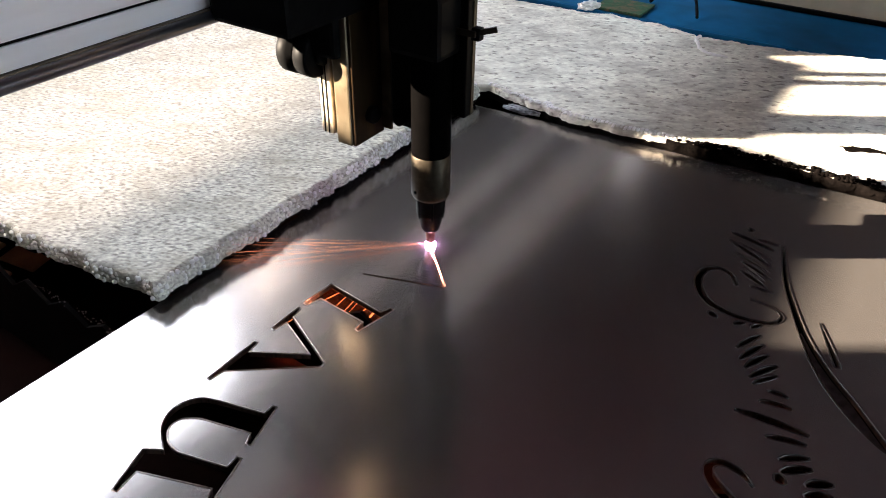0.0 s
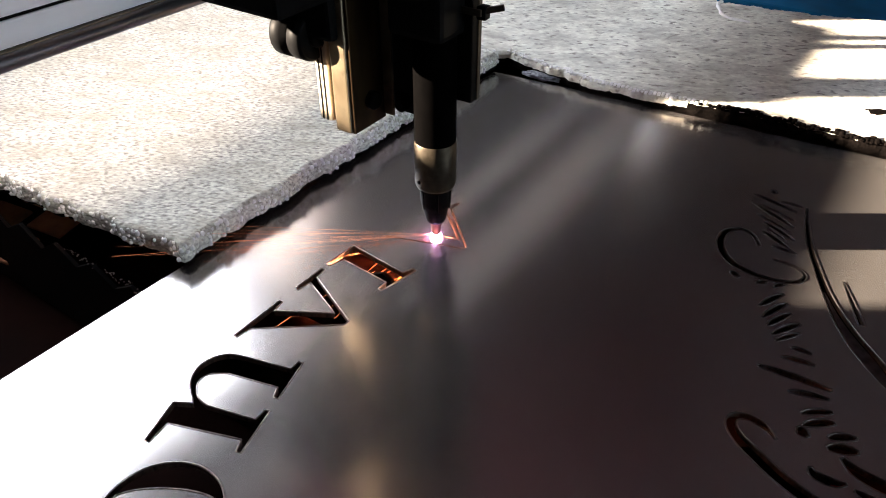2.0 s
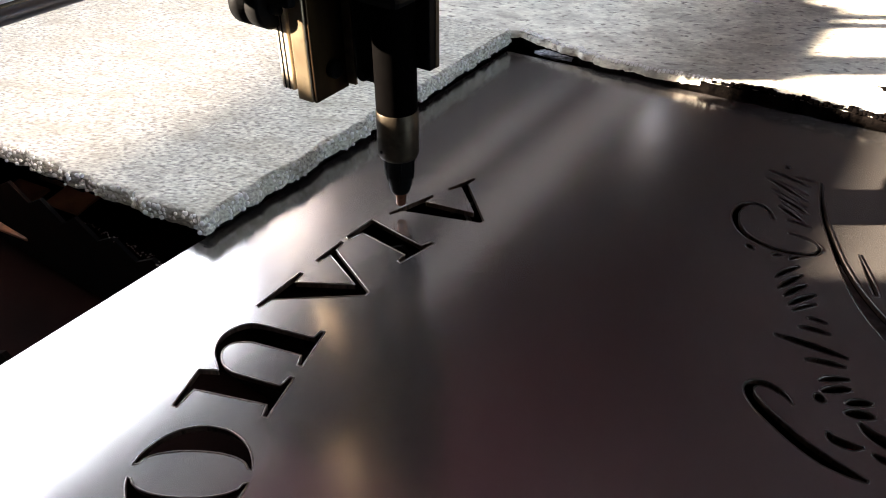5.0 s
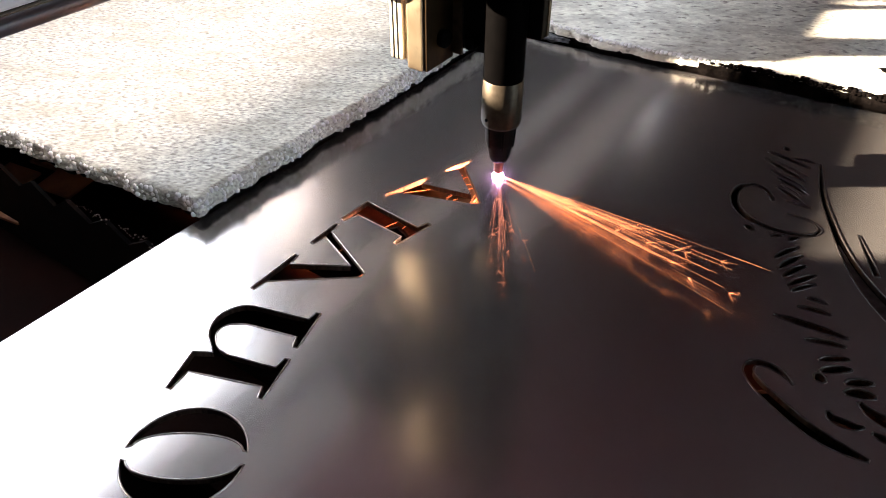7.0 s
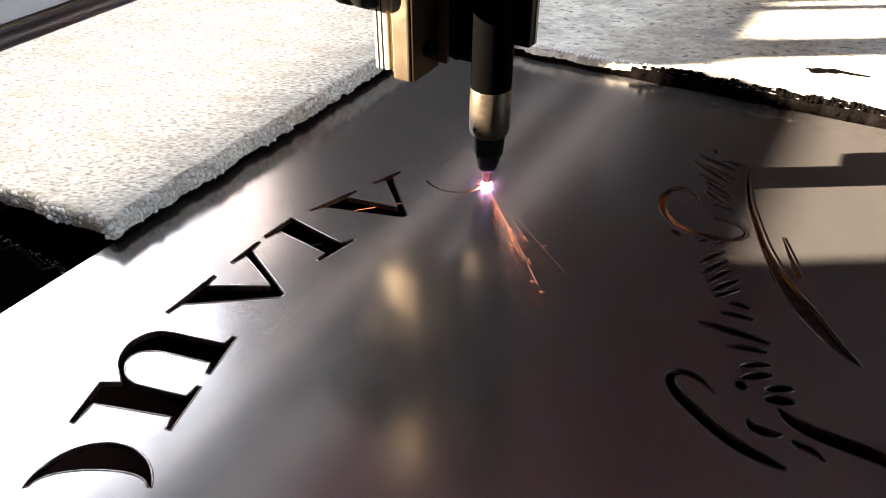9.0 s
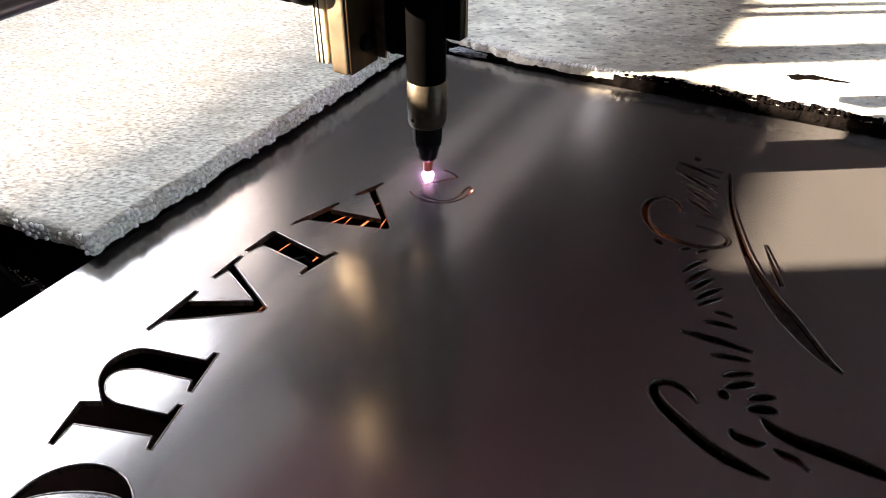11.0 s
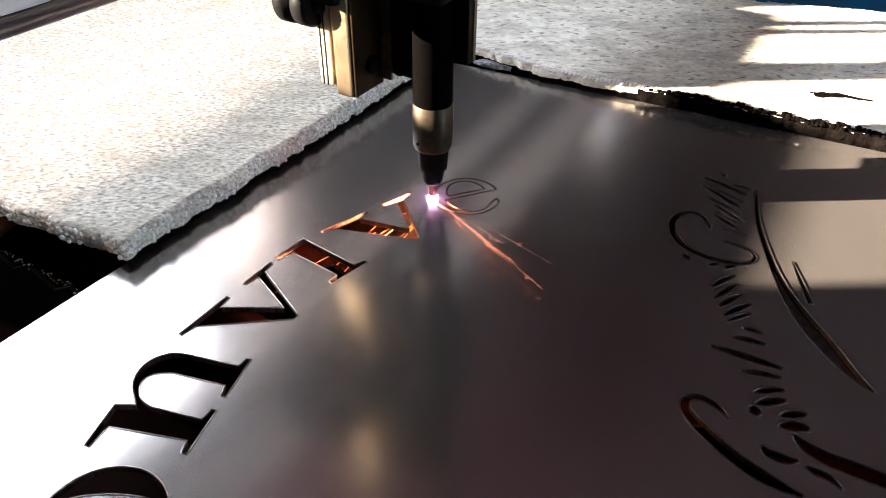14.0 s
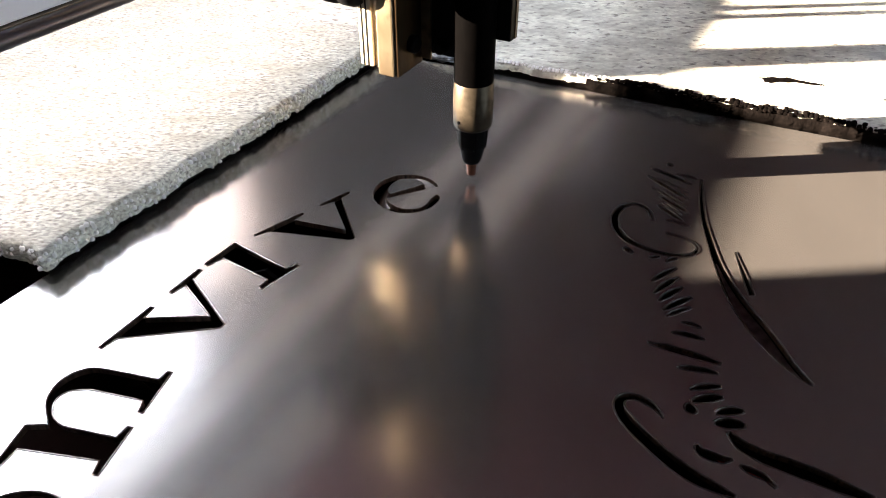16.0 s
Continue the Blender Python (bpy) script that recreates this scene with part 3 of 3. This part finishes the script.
HEAD_PATH = [
    (0.0, .001, .467, 0), (0.25, -.006, .463, 0), (0.5, -.013, .456, 0), (1.0, -.002, .451, 0), (1.5, .001, .434, 0), (2.0, -.009, .429, 0), (2.5, -.029, .435, 0), (3.0, -.029, .447, 0), (3.5, -.044, .431, 0), (4.0, -.048, .425, 0), (4.4, -.055, .424, 0), (4.8, -.046, .426, 0),
    (5.2, -.046, .426, .008), (5.9, .020, .456, .008), (6.3, .026, .459, .002), (6.5, .026, .458, 0), (7.0, .026, .452, 0), (7.5, .044, .441, 0), (8.0, .065, .446, 0), (8.5, .075, .463, 0), (9.0, .070, .454, 0), (9.2, .066, .452, 0),
    (9.7, .050, .450, 0), (10.2, .037, .463, 0), (10.7, .036, .480, 0), (11.1, .043, .484, 0), (11.5, .052, .474, 0), (12.0, .051, .473, 0), (12.5, .070, .480, 0), (13.0, .054, .491, 0), (13.5, .034, .486, 0), (14.0, .023, .466, 0), (14.5, .025, .461, 0), (14.7, .027, .463, .002),
    (15.0, .098, .488, .009), (15.5, .098, .489, .009), (16.0, .097, .485, .002)]


# ---- foam slabs ----
def foam_slab(name, outline, z0, z1, top, seed, label, beads, sooty):
    """A slab of bead foam with a ragged, melted edge."""
    rng = random.Random(seed)
    base = resample(outline, 0.004)
    if area2(base) < 0:
        base = base[::-1]
    thing = tagged(new(name), label, "foam slab", "foam slabs")
    jag = []
    for i, p in enumerate(base):
        f = noise.noise(Vector((p.x * 60, p.y * 60, seed))) * 0.004 + noise.noise(Vector((p.x * 260, p.y * 260, seed))) * 0.0022
        jag.append(f + (rng.uniform(-.0015, .0015) if sooty > 1 else 0.0))
    nrm = []
    for i in range(len(base)):
        d = (base[(i + 1) % len(base)] - base[i - 1]).normalized()
        nrm.append(Vector((d.y, -d.x)))
    h = z1 - z0
    levels = [(z0, -0.004), (z0 + h * .22, -0.001), (z0 + h * .58, 0.0), (z1 - 0.002, -0.0012), (z1, -0.004)]
    bm = bmesh.new()
    rings = []
    for z, off in levels:
        rough_ = .0008 if z < z1 else .0003
        rings.append([bm.verts.new((*(p + nrm[i] * (jag[i] + off + rng.uniform(-rough_, rough_))), z + (rng.uniform(-.0006, .0006) if z < z1 else 0.0))) for i, p in enumerate(base)])
    for li, (a, b) in enumerate(zip(rings, rings[1:])):
        for k in range(len(base)):
            f = bm.faces.new((a[k - 1], a[k], b[k], b[k - 1]))
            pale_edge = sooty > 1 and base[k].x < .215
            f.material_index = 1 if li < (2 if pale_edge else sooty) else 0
            f.smooth = True
    lip = [bm.edges.get((rings[-1][k - 1], rings[-1][k])) for k in range(len(base))]
    for f in bmesh.ops.triangle_fill(bm, use_beauty=True, edges=lip, normal=(0, 0, 1))["geom"]:
        if isinstance(f, bmesh.types.BMFace):
            f.smooth = False
            if f.normal.z < 0:
                f.normal_flip()
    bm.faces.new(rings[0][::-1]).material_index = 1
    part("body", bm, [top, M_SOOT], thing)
    # loose crumbs along the broken edge, one mesh a kind
    if not beads:
        burnt, pale = bmesh.new(), bmesh.new()
        front = [i for i, p in enumerate(base) if p.y < .745 and .05 < p.x < .66]
        for _ in range(1500):
            i = rng.choice(front)
            deep = .0045 + .0075 * max(0.0, noise.noise(Vector((base[i].x * 34, 3.0, seed))) + .25)
            light = base[i].x < .235 + rng.uniform(-.02, .02)
            p = base[i] + nrm[i] * (jag[i] - (rng.uniform(.001, .007) if light else rng.random() ** 1.6 * deep))
            r = rng.uniform(.0007, .0017) if light else rng.uniform(.0008, .0026)
            bmesh.ops.create_icosphere(pale if light else burnt, subdivisions=1, radius=r, matrix=Matrix.Translation((p.x, p.y, z1 + r * rng.uniform(-.5, .35))) @ Matrix.Diagonal((1.3, 1, .8, 1)))
        ob = part("burnt_crumbs", burnt, M_SOOT, thing, "black burnt foam crumbs")
        ob["kind"] = "stuff"
        ob = part("loose_beads", pale, M_BEAD, thing, "pale foam beads along the broken edge")
        ob["kind"] = "stuff"
        return thing
    bm = bmesh.new()
    for _ in range(beads):
        i = rng.randrange(len(base))
        t_ = rng.random()
        p = base[i] + nrm[i] * (jag[i] + rng.uniform(-.0022, .0004))
        r = rng.uniform(.0010, .0021) if sooty < 2 else rng.uniform(.0006, .0012)
        z = z0 + h * (0.25 + .7 * t_) if sooty < 2 else z0 + h * (0.55 + .42 * t_)
        bmesh.ops.create_icosphere(bm, subdivisions=1, radius=r, matrix=Matrix.Translation((p.x, p.y, z)))
    for f in bm.faces:
        f.smooth = True
    ob = part("loose_beads", bm, M_BEAD, thing, "small white foam beads along the broken edge")
    ob["kind"] = "stuff"
    return thing


A = Vector((-.1755, .3852))
B = Vector((.041, .727))
NB = Vector((N.x, N.y))
foam_slab("foam_slab", [A, A.lerp(B, .5) + Vector((.002, -.001)), B, B - NB * .95, A + Vector((-.897, .44)) * .95], 0.0015, 0.0205, M_FOAM_L, 3, "thick white bead foam slab with crumbling edge, lying beside the steel sheet", 2200, 1)
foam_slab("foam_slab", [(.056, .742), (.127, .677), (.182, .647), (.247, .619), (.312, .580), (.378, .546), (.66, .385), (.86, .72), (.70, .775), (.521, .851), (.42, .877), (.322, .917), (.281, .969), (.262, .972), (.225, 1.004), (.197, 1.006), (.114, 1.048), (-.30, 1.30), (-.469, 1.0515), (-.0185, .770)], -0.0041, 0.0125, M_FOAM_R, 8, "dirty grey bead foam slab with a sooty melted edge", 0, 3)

bm = bmesh.new()
tube(bm, [Vector((*p, .0128)) for p in spline([(.322, .916), (.313, .905), (.311, .888), (.309, .868), (.318, .852), (.334, .844)], 5)], [.0016, .0024, .0028, .0022, .0027, .002] * 4 + [.0016, .001], 5)
part("crack_ridge", bm, M_BEAD, bpy.data.objects["foam_slab.001"], "white broken ridge in the foam")
bm = prism([Vector(p) for p in ((.369, .622), (.372, .6195), (.371, .613), (.376, .6105), (.384, .6125), (.392, .610), (.398, .611), (.407, .606), (.418, .6025), (.421, .604), (.411, .609), (.402, .6145), (.395, .6205), (.388, .6195), (.382, .6225), (.375, .621))], .0118, .0131)
part("burn_mark", bm, M_SOOT, bpy.data.objects["foam_slab.001"], "dark melted pit")



def crumpled(name, size, seed, material, where, label, category):
    bm = bmesh.new()
    bmesh.ops.create_icosphere(bm, subdivisions=3, radius=1.0)
    for v in bm.verts:
        f = 1 + .45 * noise.noise(v.co * 3.1 + Vector((seed, 0, 0))) + .25 * noise.noise(v.co * 8.0 + Vector((0, seed, 0)))
        v.co = Vector((v.co.x * size[0], v.co.y * size[1], v.co.z * size[2])) * f
    low = min(v.co.z for v in bm.verts)
    for v in bm.verts:
        v.co.z -= low
    ob = tagged(link(name, bm, material), label, category)
    ob.matrix_world = where
    return ob


crumpled("foil_scrap", (.020, .006, .003), 3.0, M_FOIL, pose(.086, .7085, -.0015, 0, 0, -28), "crumpled silver foil scrap in the gap beside the sheet", "scrap")
crumpled("foam_chunk", (.016, .009, .006), 7.0, M_BEAD, pose(.196, 1.012, .0125, 0, 0, 20), "broken white foam chunk on the slab", "foam chunk")

crumpled("red_scrap", (.012, .005, .0008), 5.0, M_RED, pose(.208, .227, -.0075, 0, 0, -38), "small red plastic scrap on a slat under the cut flourish", "scrap")

# small odds and ends by the blue frame
board = tagged(link("circuit_board", boxed((-.035, -.03, 0), (.035, .03, .004), .001), M_GREEN), "green and brown circuit board lying on the blue frame", "circuit board")
board.matrix_world = pose(*nu(-.352, 1.052, -.0033), 0, 0, YAW)
bm = bmesh.new()
tube(bm, [Vector(p) for p in spline([(.30, 1.10, .0), (.325, 1.11, .02), (.345, 1.09, .035), (.352, 1.06, .018), (.350, 1.03, .0)], 6)], .0022, 6)
tagged(link("cable", bm, M_BLACK), "thin black cable looping over the blue frame", "cable")


# ---- gantry and torch head ----
def gantry_beam():
    g = tagged(new("gantry_beam"), "silver aluminium gantry beam with a steel guide rail", "gantry beam")
    part("profile", boxed((-.175, -1.1, .1785), (-.105, 1.3, .1905), .0012), M_ALU, g)
    part("profile", boxed((-.175, -1.1, .1925), (-.103, 1.3, .275), .002), M_ALU, g)
    part("groove", boxed((-.170, -1.1, .190), (-.1065, 1.3, .193)), M_BLACK, g, "dark groove between the profiles")
    part("guide_rail", turned(lathe([(.0042, -1.2), (.0042, 1.2)], 20), pose(-.1035, .1, .1738, 90, 0, 0)), M_CHROME, g, "polished steel guide rail")
    part("rail_strip", boxed((-.1060, -1.1, .1772), (-.1025, 1.3, .1783)), M_POST, g, "brown metal strip over the rail")
    part("rail_base", boxed((-.135, -1.1, .1690), (-.107, 1.3, .1783), .001), M_BLACK, g)
    return g


def torch_head():
    h = tagged(new("torch_head"), "black plasma torch on an aluminium lifting carriage", "cutting torch")
    part("nozzle", lathe([(.0016, .0035), (.0030, .0035), (.0035, .0045), (.0036, .0100), (.0048, .0150), (.0050, .0175)], 28), M_COPPER, h, "worn copper nozzle tip")
    part("shroud", lathe([(.0050, .0150), (.0064, .0150), (.0072, .0170), (.0088, .0260), (.0100, .0290), (.0106, .0310), (.0108, .0420), (.0122, .0445)], 36, cap=False), M_BLACK, h, "black ceramic shroud")
    for k in range(6):
        a = math.radians(60 * k + 10)
        part("shroud_rib", turned(boxed((-.0009, -.0009, -.0075), (.0009, .0009, .0075), .0004), pose(.0101 * math.cos(a), .0101 * math.sin(a), .0350, 0, 3, math.degrees(a))), M_BLACK, h)
    sl = part("sleeve", lathe([(.0112, .0440), (.0131, .0445), (.0140, .0470), (.0140, .0780), (.0137, .0785)], 44, cap=False), M_SLEEVE, h, "grey steel sleeve")
    part("set_screw", turned(lathe([(.0012, -.0004), (.0012, .0007), (.0005, .0009)], 14), pose(-.0040, -.0135, .0510, 90, 0, -15)), M_BLACK, sl)
    part("barrel", lathe([(.0134, .0780), (.0137, .0790), (.0137, .2600), (.0125, .2640), (.0125, .4200)], 44), M_BARREL, h)
    # lifting slide
    part("slide_plate", boxed((-.0345, .0020, .0900), (-.0120, .0350, .36), .0012), M_BLACK, h, "black lifting plate")
    part("plate_edge", boxed((-.0409, -.0003, .0860), (-.0335, .0018, .36), .0003), M_POST, h, "bare metal edge strip")
    part("side_bracket", boxed((.0040, .0060, .1070), (.0225, .0150, .36), .001), M_BLACK, h, "black side bracket")
    part("bracket_edge", boxed((.0215, .0120, .1075), (.0232, .0155, .36), .0003), M_SLEEVE, h)
    part("clamp", boxed((-.0210, -.0190, .1500), (.0170, .0190, .1900), .004), M_BLACK, h, "black torch clamp")
    post = part("slide_post", boxed((-.0560, -.0320, .0830), (-.0435, .0015, .36), .0012), M_POST, h, "worn aluminium slide profile")
    part("side_cover", boxed((-.0434, -.0305, .0830), (-.0410, .0015, .36), .0005), M_COVER, post, "dark oily side plate")
    part("slide_rib", boxed((-.0610, -.0270, .0850), (-.0565, -.0100, .36), .001), M_RIB, post)
    for a in (-.0655, -.0690):
        part("groove", boxed((a - .0005, -.0293, .0862), (a + .0005, -.0288, .36)), M_BLACK, post)
    part("slide_rib", boxed((-.0720, -.0290, .0860), (-.0615, -.0100, .36), .001), M_RIB, post)
    part("bolt", turned(lathe([(.0062, 0), (.0062, .004), (.0050, .005)], 18), pose(-.0410, -.0130, .1010, 0, 90, 0)), M_BLACK, post, "black bolt head")
    part("carriage", boxed((-.1020, -.0850, .1720), (-.0400, .0250, .235), .003), M_BLACK, h, "black carriage body")
    part("carriage_foot", boxed((-.0980, -.0380, .1440), (-.0480, .0150, .1730), .003), M_BLACK, h)
    wheel = part("roller", turned(lathe([(.0135, -.013), (.0152, -.011), (.0152, -.003), (.0120, -.001), (.0120, .001), (.0152, .003), (.0152, .011), (.0135, .013)], 30), pose(-.0800, -.0310, .1420, 0, 90, 0)), M_BLACK, h, "black grooved roller")
    part("hub", turned(lathe([(.006, 0), (.006, .004), (.004, .005)], 18), pose(-.0675, -.0310, .1420, 0, 90, 0)), M_BLACK, wheel)
    part("roller_bracket", boxed((-.1160, .0100, .1220), (-.0900, .0230, .1900), .003), M_BLACK, h)
    part("plate_screw", turned(lathe([(.0046, 0), (.0046, .005), (.0030, .0062)], 18), pose(-.0255, .0019, .0965, 90, 0, 0)), M_BLACK, h, "black screw under the lifting plate")
    part("cable_tie", boxed((.0050, .0020, .1635), (.0300, .0040, .1675), .0006), M_SLEEVE, h, "grey cable tie")
    part("tie_tail", turned(boxed((0, -.0010, -.0018), (.0110, .0010, .0018), .0004), pose(.0310, .0060, .1665, 0, -14, 20)), M_SLEEVE, h, "grey end of the cable tie")
    part("tie_head", boxed((.0260, .0040, .1610), (.0320, .0100, .1690), .001), M_BLACK, h)
    return h


def plasma_arc(h):
    bm = lathe([(.0004, -.0015), (.0030, -.0005), (.0042, .0010), (.0034, .0030), (.0014, .0060), (.0004, .0085)], 20)
    return part("plasma_arc", bm, M_ARC, h, "glowing pink-white plasma arc")


def spark_fan(name, count, spread, length, rise, seed, material, label, fork=0.3, near=0.03):
    """Thin streaks that leave the arc, brighter dashes along them and small stars where a bead bursts."""
    rng = random.Random(seed)
    bm = bmesh.new()

    def at(d, s, e):
        return d * s + Vector((0, 0, .0015 + s * e - .35 * s * s * (e + .1)))

    def streak(d, s0, s1, e, r):
        tube(bm, [at(d, s0 + (s1 - s0) * k / 4, e) for k in range(5)], [r * f for f in (.35, .7, 1.0, .9, .35)], 3)

    for _ in range(count):
        a = radians(rng.gauss(0, spread * .55))
        L = length * (.35 + .65 * rng.random() ** .7)
        e = max(0.0, rng.gauss(rise, rise * .7))
        d = Vector((math.cos(a), math.sin(a), 0))
        if near < .2 and rng.random() < .6:
            streak(d, L * near, L * rng.uniform(.55, 1.0), e, .00005)
        for _d in range(rng.randrange(1, 4)):
            s0 = L * rng.uniform(max(near, .25), .9)
            streak(d, s0, s0 + length * rng.uniform(.06, .2), e, rng.uniform(.00006, .0001))
        if rng.random() < fork:
            s0 = L * rng.uniform(max(near, .55), 1.0)
            q = at(d, s0, e)
            for _f in range(rng.randrange(3, 6)):
                b = a + radians(rng.uniform(-55, 55))
                tip = q + Vector((math.cos(b), math.sin(b), rng.uniform(-.15, .5))) * length * rng.uniform(.015, .05)
                tube(bm, [q, q.lerp(tip, .5), tip], [.00008, .00007, .00003], 3)
    ob = link(name, bm, material)
    return tagged(ob, label, "sparks", "sparks", "stuff")


def spark_shower():
    rng = random.Random(21)
    bm = bmesh.new()
    for _ in range(60):
        a, e = rng.uniform(0, 6.28), rng.uniform(.12, 1.0)
        d = Vector((math.cos(a) * math.cos(e), math.sin(a) * math.cos(e), -math.sin(e)))
        L = rng.uniform(.03, .17)
        tube(bm, [d * L * .35, d * L * .7, d * L + Vector((0, 0, -.01))], [.00012, .00015, .00008], 3)
    ob = tagged(link("spark_shower", bm, M_SHOWER), "orange sparks sprayed down under the steel sheet", "sparks", "sparks", "stuff")
    part("molten_jet", lathe([(.0008, -.060), (.0030, -.045), (.0034, -.020), (.0016, -.002)], 12), M_JET, ob, "glowing jet of molten metal")
    return ob


gantry = gantry_beam()
head = torch_head()
arc = plasma_arc(head)
fan_right = spark_fan("spark_spray", 75, 11.0, .205, .11, 2, M_SPARK, "dense fan of long orange sparks", .42)
fan_mid = spark_fan("spark_spray", 42, 6.0, .21, .06, 9, M_SPARK, "narrow fan of long orange sparks", .42)
fan_left = spark_fan("spark_spray", 16, 7, .24, .05, 4, M_SPARK_DIM, "thin fan of faint red sparks low over the sheet", .1)
fan_small = spark_fan("spark_spray", 16, 10, .13, .05, 6, M_SPARK_DIM, "small forked spray of red sparks", .6)
fan_far = spark_fan("spark_spray", 26, 5.5, .33, .04, 13, M_SPARK, "loose swarm of orange sparks far from the torch", .5, .5)
shower = spark_shower()


def at_head(t):
    c = [np.interp(t, [r[0] for r in HEAD_PATH], [r[k] for r in HEAD_PATH]) for k in (1, 2, 3)]
    return float(c[0]), float(c[1]), float(c[2])


ARC_OFF = [(4.9, 6.75), (14.38, 16.1)]


def lit(t):
    return not any(a <= t <= b for a, b in ARC_OFF)


def fan_rows(shown):
    """Rows for a spray: shown holds stretches of (seconds, heading); between them it drops below the tray."""
    rows, last = [], shown[0][0][1]
    deep = -0.60
    if shown[0][0][0] > 0:
        rows.append((0.0, pose(*at_head(0)[:2], deep, 0, 0, last)))
    for stretch in shown:
        t0, t1 = stretch[0][0], stretch[-1][0]
        turn = stretch[0][1] - last
        if t0 > 0:
            k = max(1, math.ceil(abs(turn) / 80))
            tb = rows[-1][0]
            for i in range(1, k):
                rows.append((tb + (t0 - .14 - tb) * i / k, pose(*at_head(t0)[:2], deep, 0, 0, last + turn * i / k)))
            rows.append((t0 - .12, pose(*at_head(t0)[:2], deep, 0, 0, stretch[0][1])))
            rows.append((t0 - .06, pose(*at_head(t0)[:2], 0, 0, 0, stretch[0][1])))
        for t, a in stretch:
            x, y, _ = at_head(t)
            rows.append((t, pose(x, y, 0, 0, 0, a)))
        last = stretch[-1][1]
        if t1 < 16:
            rows.append((t1 + .06, pose(*at_head(t1)[:2], 0, 0, 0, last)))
            rows.append((t1 + .12, pose(*at_head(t1)[:2], deep, 0, 0, last)))
    rows.append((16.0, pose(*at_head(16)[:2], deep, 0, 0, last)))
    return rows


def motions():
    # the head follows the cut, the beam only its crosswise part
    rows_h, rows_g, rows_a = [], [], []
    for t, x, y, z in HEAD_PATH:
        rows_h.append((t, pose(x, y, z, 0, 0, YAW)))
        a = Vector((x, y, 0)).dot(N)
        g = N * a
        rows_g.append((t, pose(g.x, g.y, 0, 0, 0, YAW)))
    walk(head, rows_h)
    walk(gantry, rows_g)
    up, dn = pose(0, 0, .030), pose(0, 0, 0)
    walk(arc, [(0, dn), (4.8, dn), (4.95, up), (6.65, up), (6.78, dn), (14.3, dn), (14.42, up), (16, up)])
    walk(fan_right, fan_rows([[(3.9, 26), (4.3, 28), (4.6, 20)], [(7.25, 18), (7.6, 16), (8.0, 38), (8.5, 52), (8.56, 54)], [(9.9, 20), (10.6, -20)]]))
    walk(fan_mid, fan_rows([[(3.9, -5), (4.3, -2), (4.6, -10)], [(6.85, -42), (7.0, -42), (7.3, -40), (7.6, -38)], [(7.95, 4), (8.1, 10)], [(8.4, 118), (8.56, 115)], [(11.85, 8), (12.1, 8), (12.5, 7)]]))
    walk(fan_far, fan_rows([[(.62, 4), (.68, 4)], [(3.95, -3), (4.05, -4)], [(11.95, 5), (12.05, 5)], [(12.4, 7), (12.55, 8)]]))
    walk(fan_left, fan_rows([[(0, 191), (.1, 190)], [(1.9, 188), (2.5, 203), (3.0, 190), (3.6, 186)], [(11.5, 196), (11.75, 195)], [(12.8, 192), (13.2, 198), (13.6, 186)]]))
    walk(fan_small, fan_rows([[(.4, 10), (.7, 12), (1.0, 32), (1.55, 30)], [(3.4, -80), (3.6, -84)], [(6.9, -92), (7.55, -92)], [(8.85, -80), (9.1, -80)], [(11.2, -76), (11.32, -78)], [(11.9, 42), (12.1, 42)], [(13.8, -70), (14.0, -60), (14.25, -84)]]))
    rows = []
    for t, x, y, z in HEAD_PATH:
        rows.append((t, pose(x, y, -.004 if lit(t) else -.60, 0, 0, (t * 40) % 80)))
    rows += [(4.85, pose(-.046, .426, -.004)), (6.68, pose(.026, .458, -.60)), (6.8, pose(.026, .455, -.004)), (14.34, pose(.023, .466, -.004)), (14.42, pose(.025, .467, -.60))]
    walk(shower, sorted(rows, key=lambda r: r[0]))
    # blanks
    still = pose(0, 0, 0)
    walk(v2_slug, [(0, still), (4.85, still), (5.0, pose(0, 0, -.02)), (5.2, pose(.0, .0, -.0855)), (16, pose(.0, .0, -.0855))])
    pivot = Vector((.069, .488, 0))
    drop = Matrix.Translation((0, 0, -.0006)) @ Matrix.Translation(pivot) @ Matrix.Rotation(radians(-15), 4, Vector((-.70, .71, 0))) @ Matrix.Translation(-pivot)
    walk(e_slug, [(0, still), (14.3, still), (14.4, drop), (16, drop)])
    tip = Matrix.Translation((.0006, .0004, .0012)) @ Matrix.Translation(pivot) @ Matrix.Rotation(radians(-4), 4, Vector((.2, .98, 0))) @ Matrix.Translation(-pivot)
    walk(eye_slug, [(0, still), (14.3, still), (14.4, tip), (16, tip)])
    for ob, m, when in V_CHIPS + E_CHIPS:
        here, gone = pose(m.x, m.y, 0), pose(m.x, m.y, -.33)
        walk(ob, [(0, here), (max(.04, when), here), (max(.04, when) + .1, gone), (16.0, gone)] if when < 15.8 else [(0, here), (16, here)])


# the v is cut backwards round its outline, from the lower edge of its thick arm
V_ORDER = HOLE_V2[::-1]
V_SLUG_ORDER = V2_SLUG[::-1]
V_CHIPS = chips(V_ORDER, V_SLUG_ORDER, 3, [(-1.5, 0), (-.7, .19), (-.05, .36), (.05, .407), (.6, .49), (.85, .535), (1.7, .65), (2.6, .78), (3.05, .825), (4.4, .953), (4.8, 1.0)])
E_CHIPS = chips(HOLE_E, E_SLUG, 0, [(6.9, 0), (8.55, .28), (10.4, .47), (11.6, .51), (12.6, .67), (14.3, 1.0)])
E_CHIPS += chips(EYE_LOOP, EYE_IN, 0, [(10.4, 0), (11.5, 1.0)])

motions()
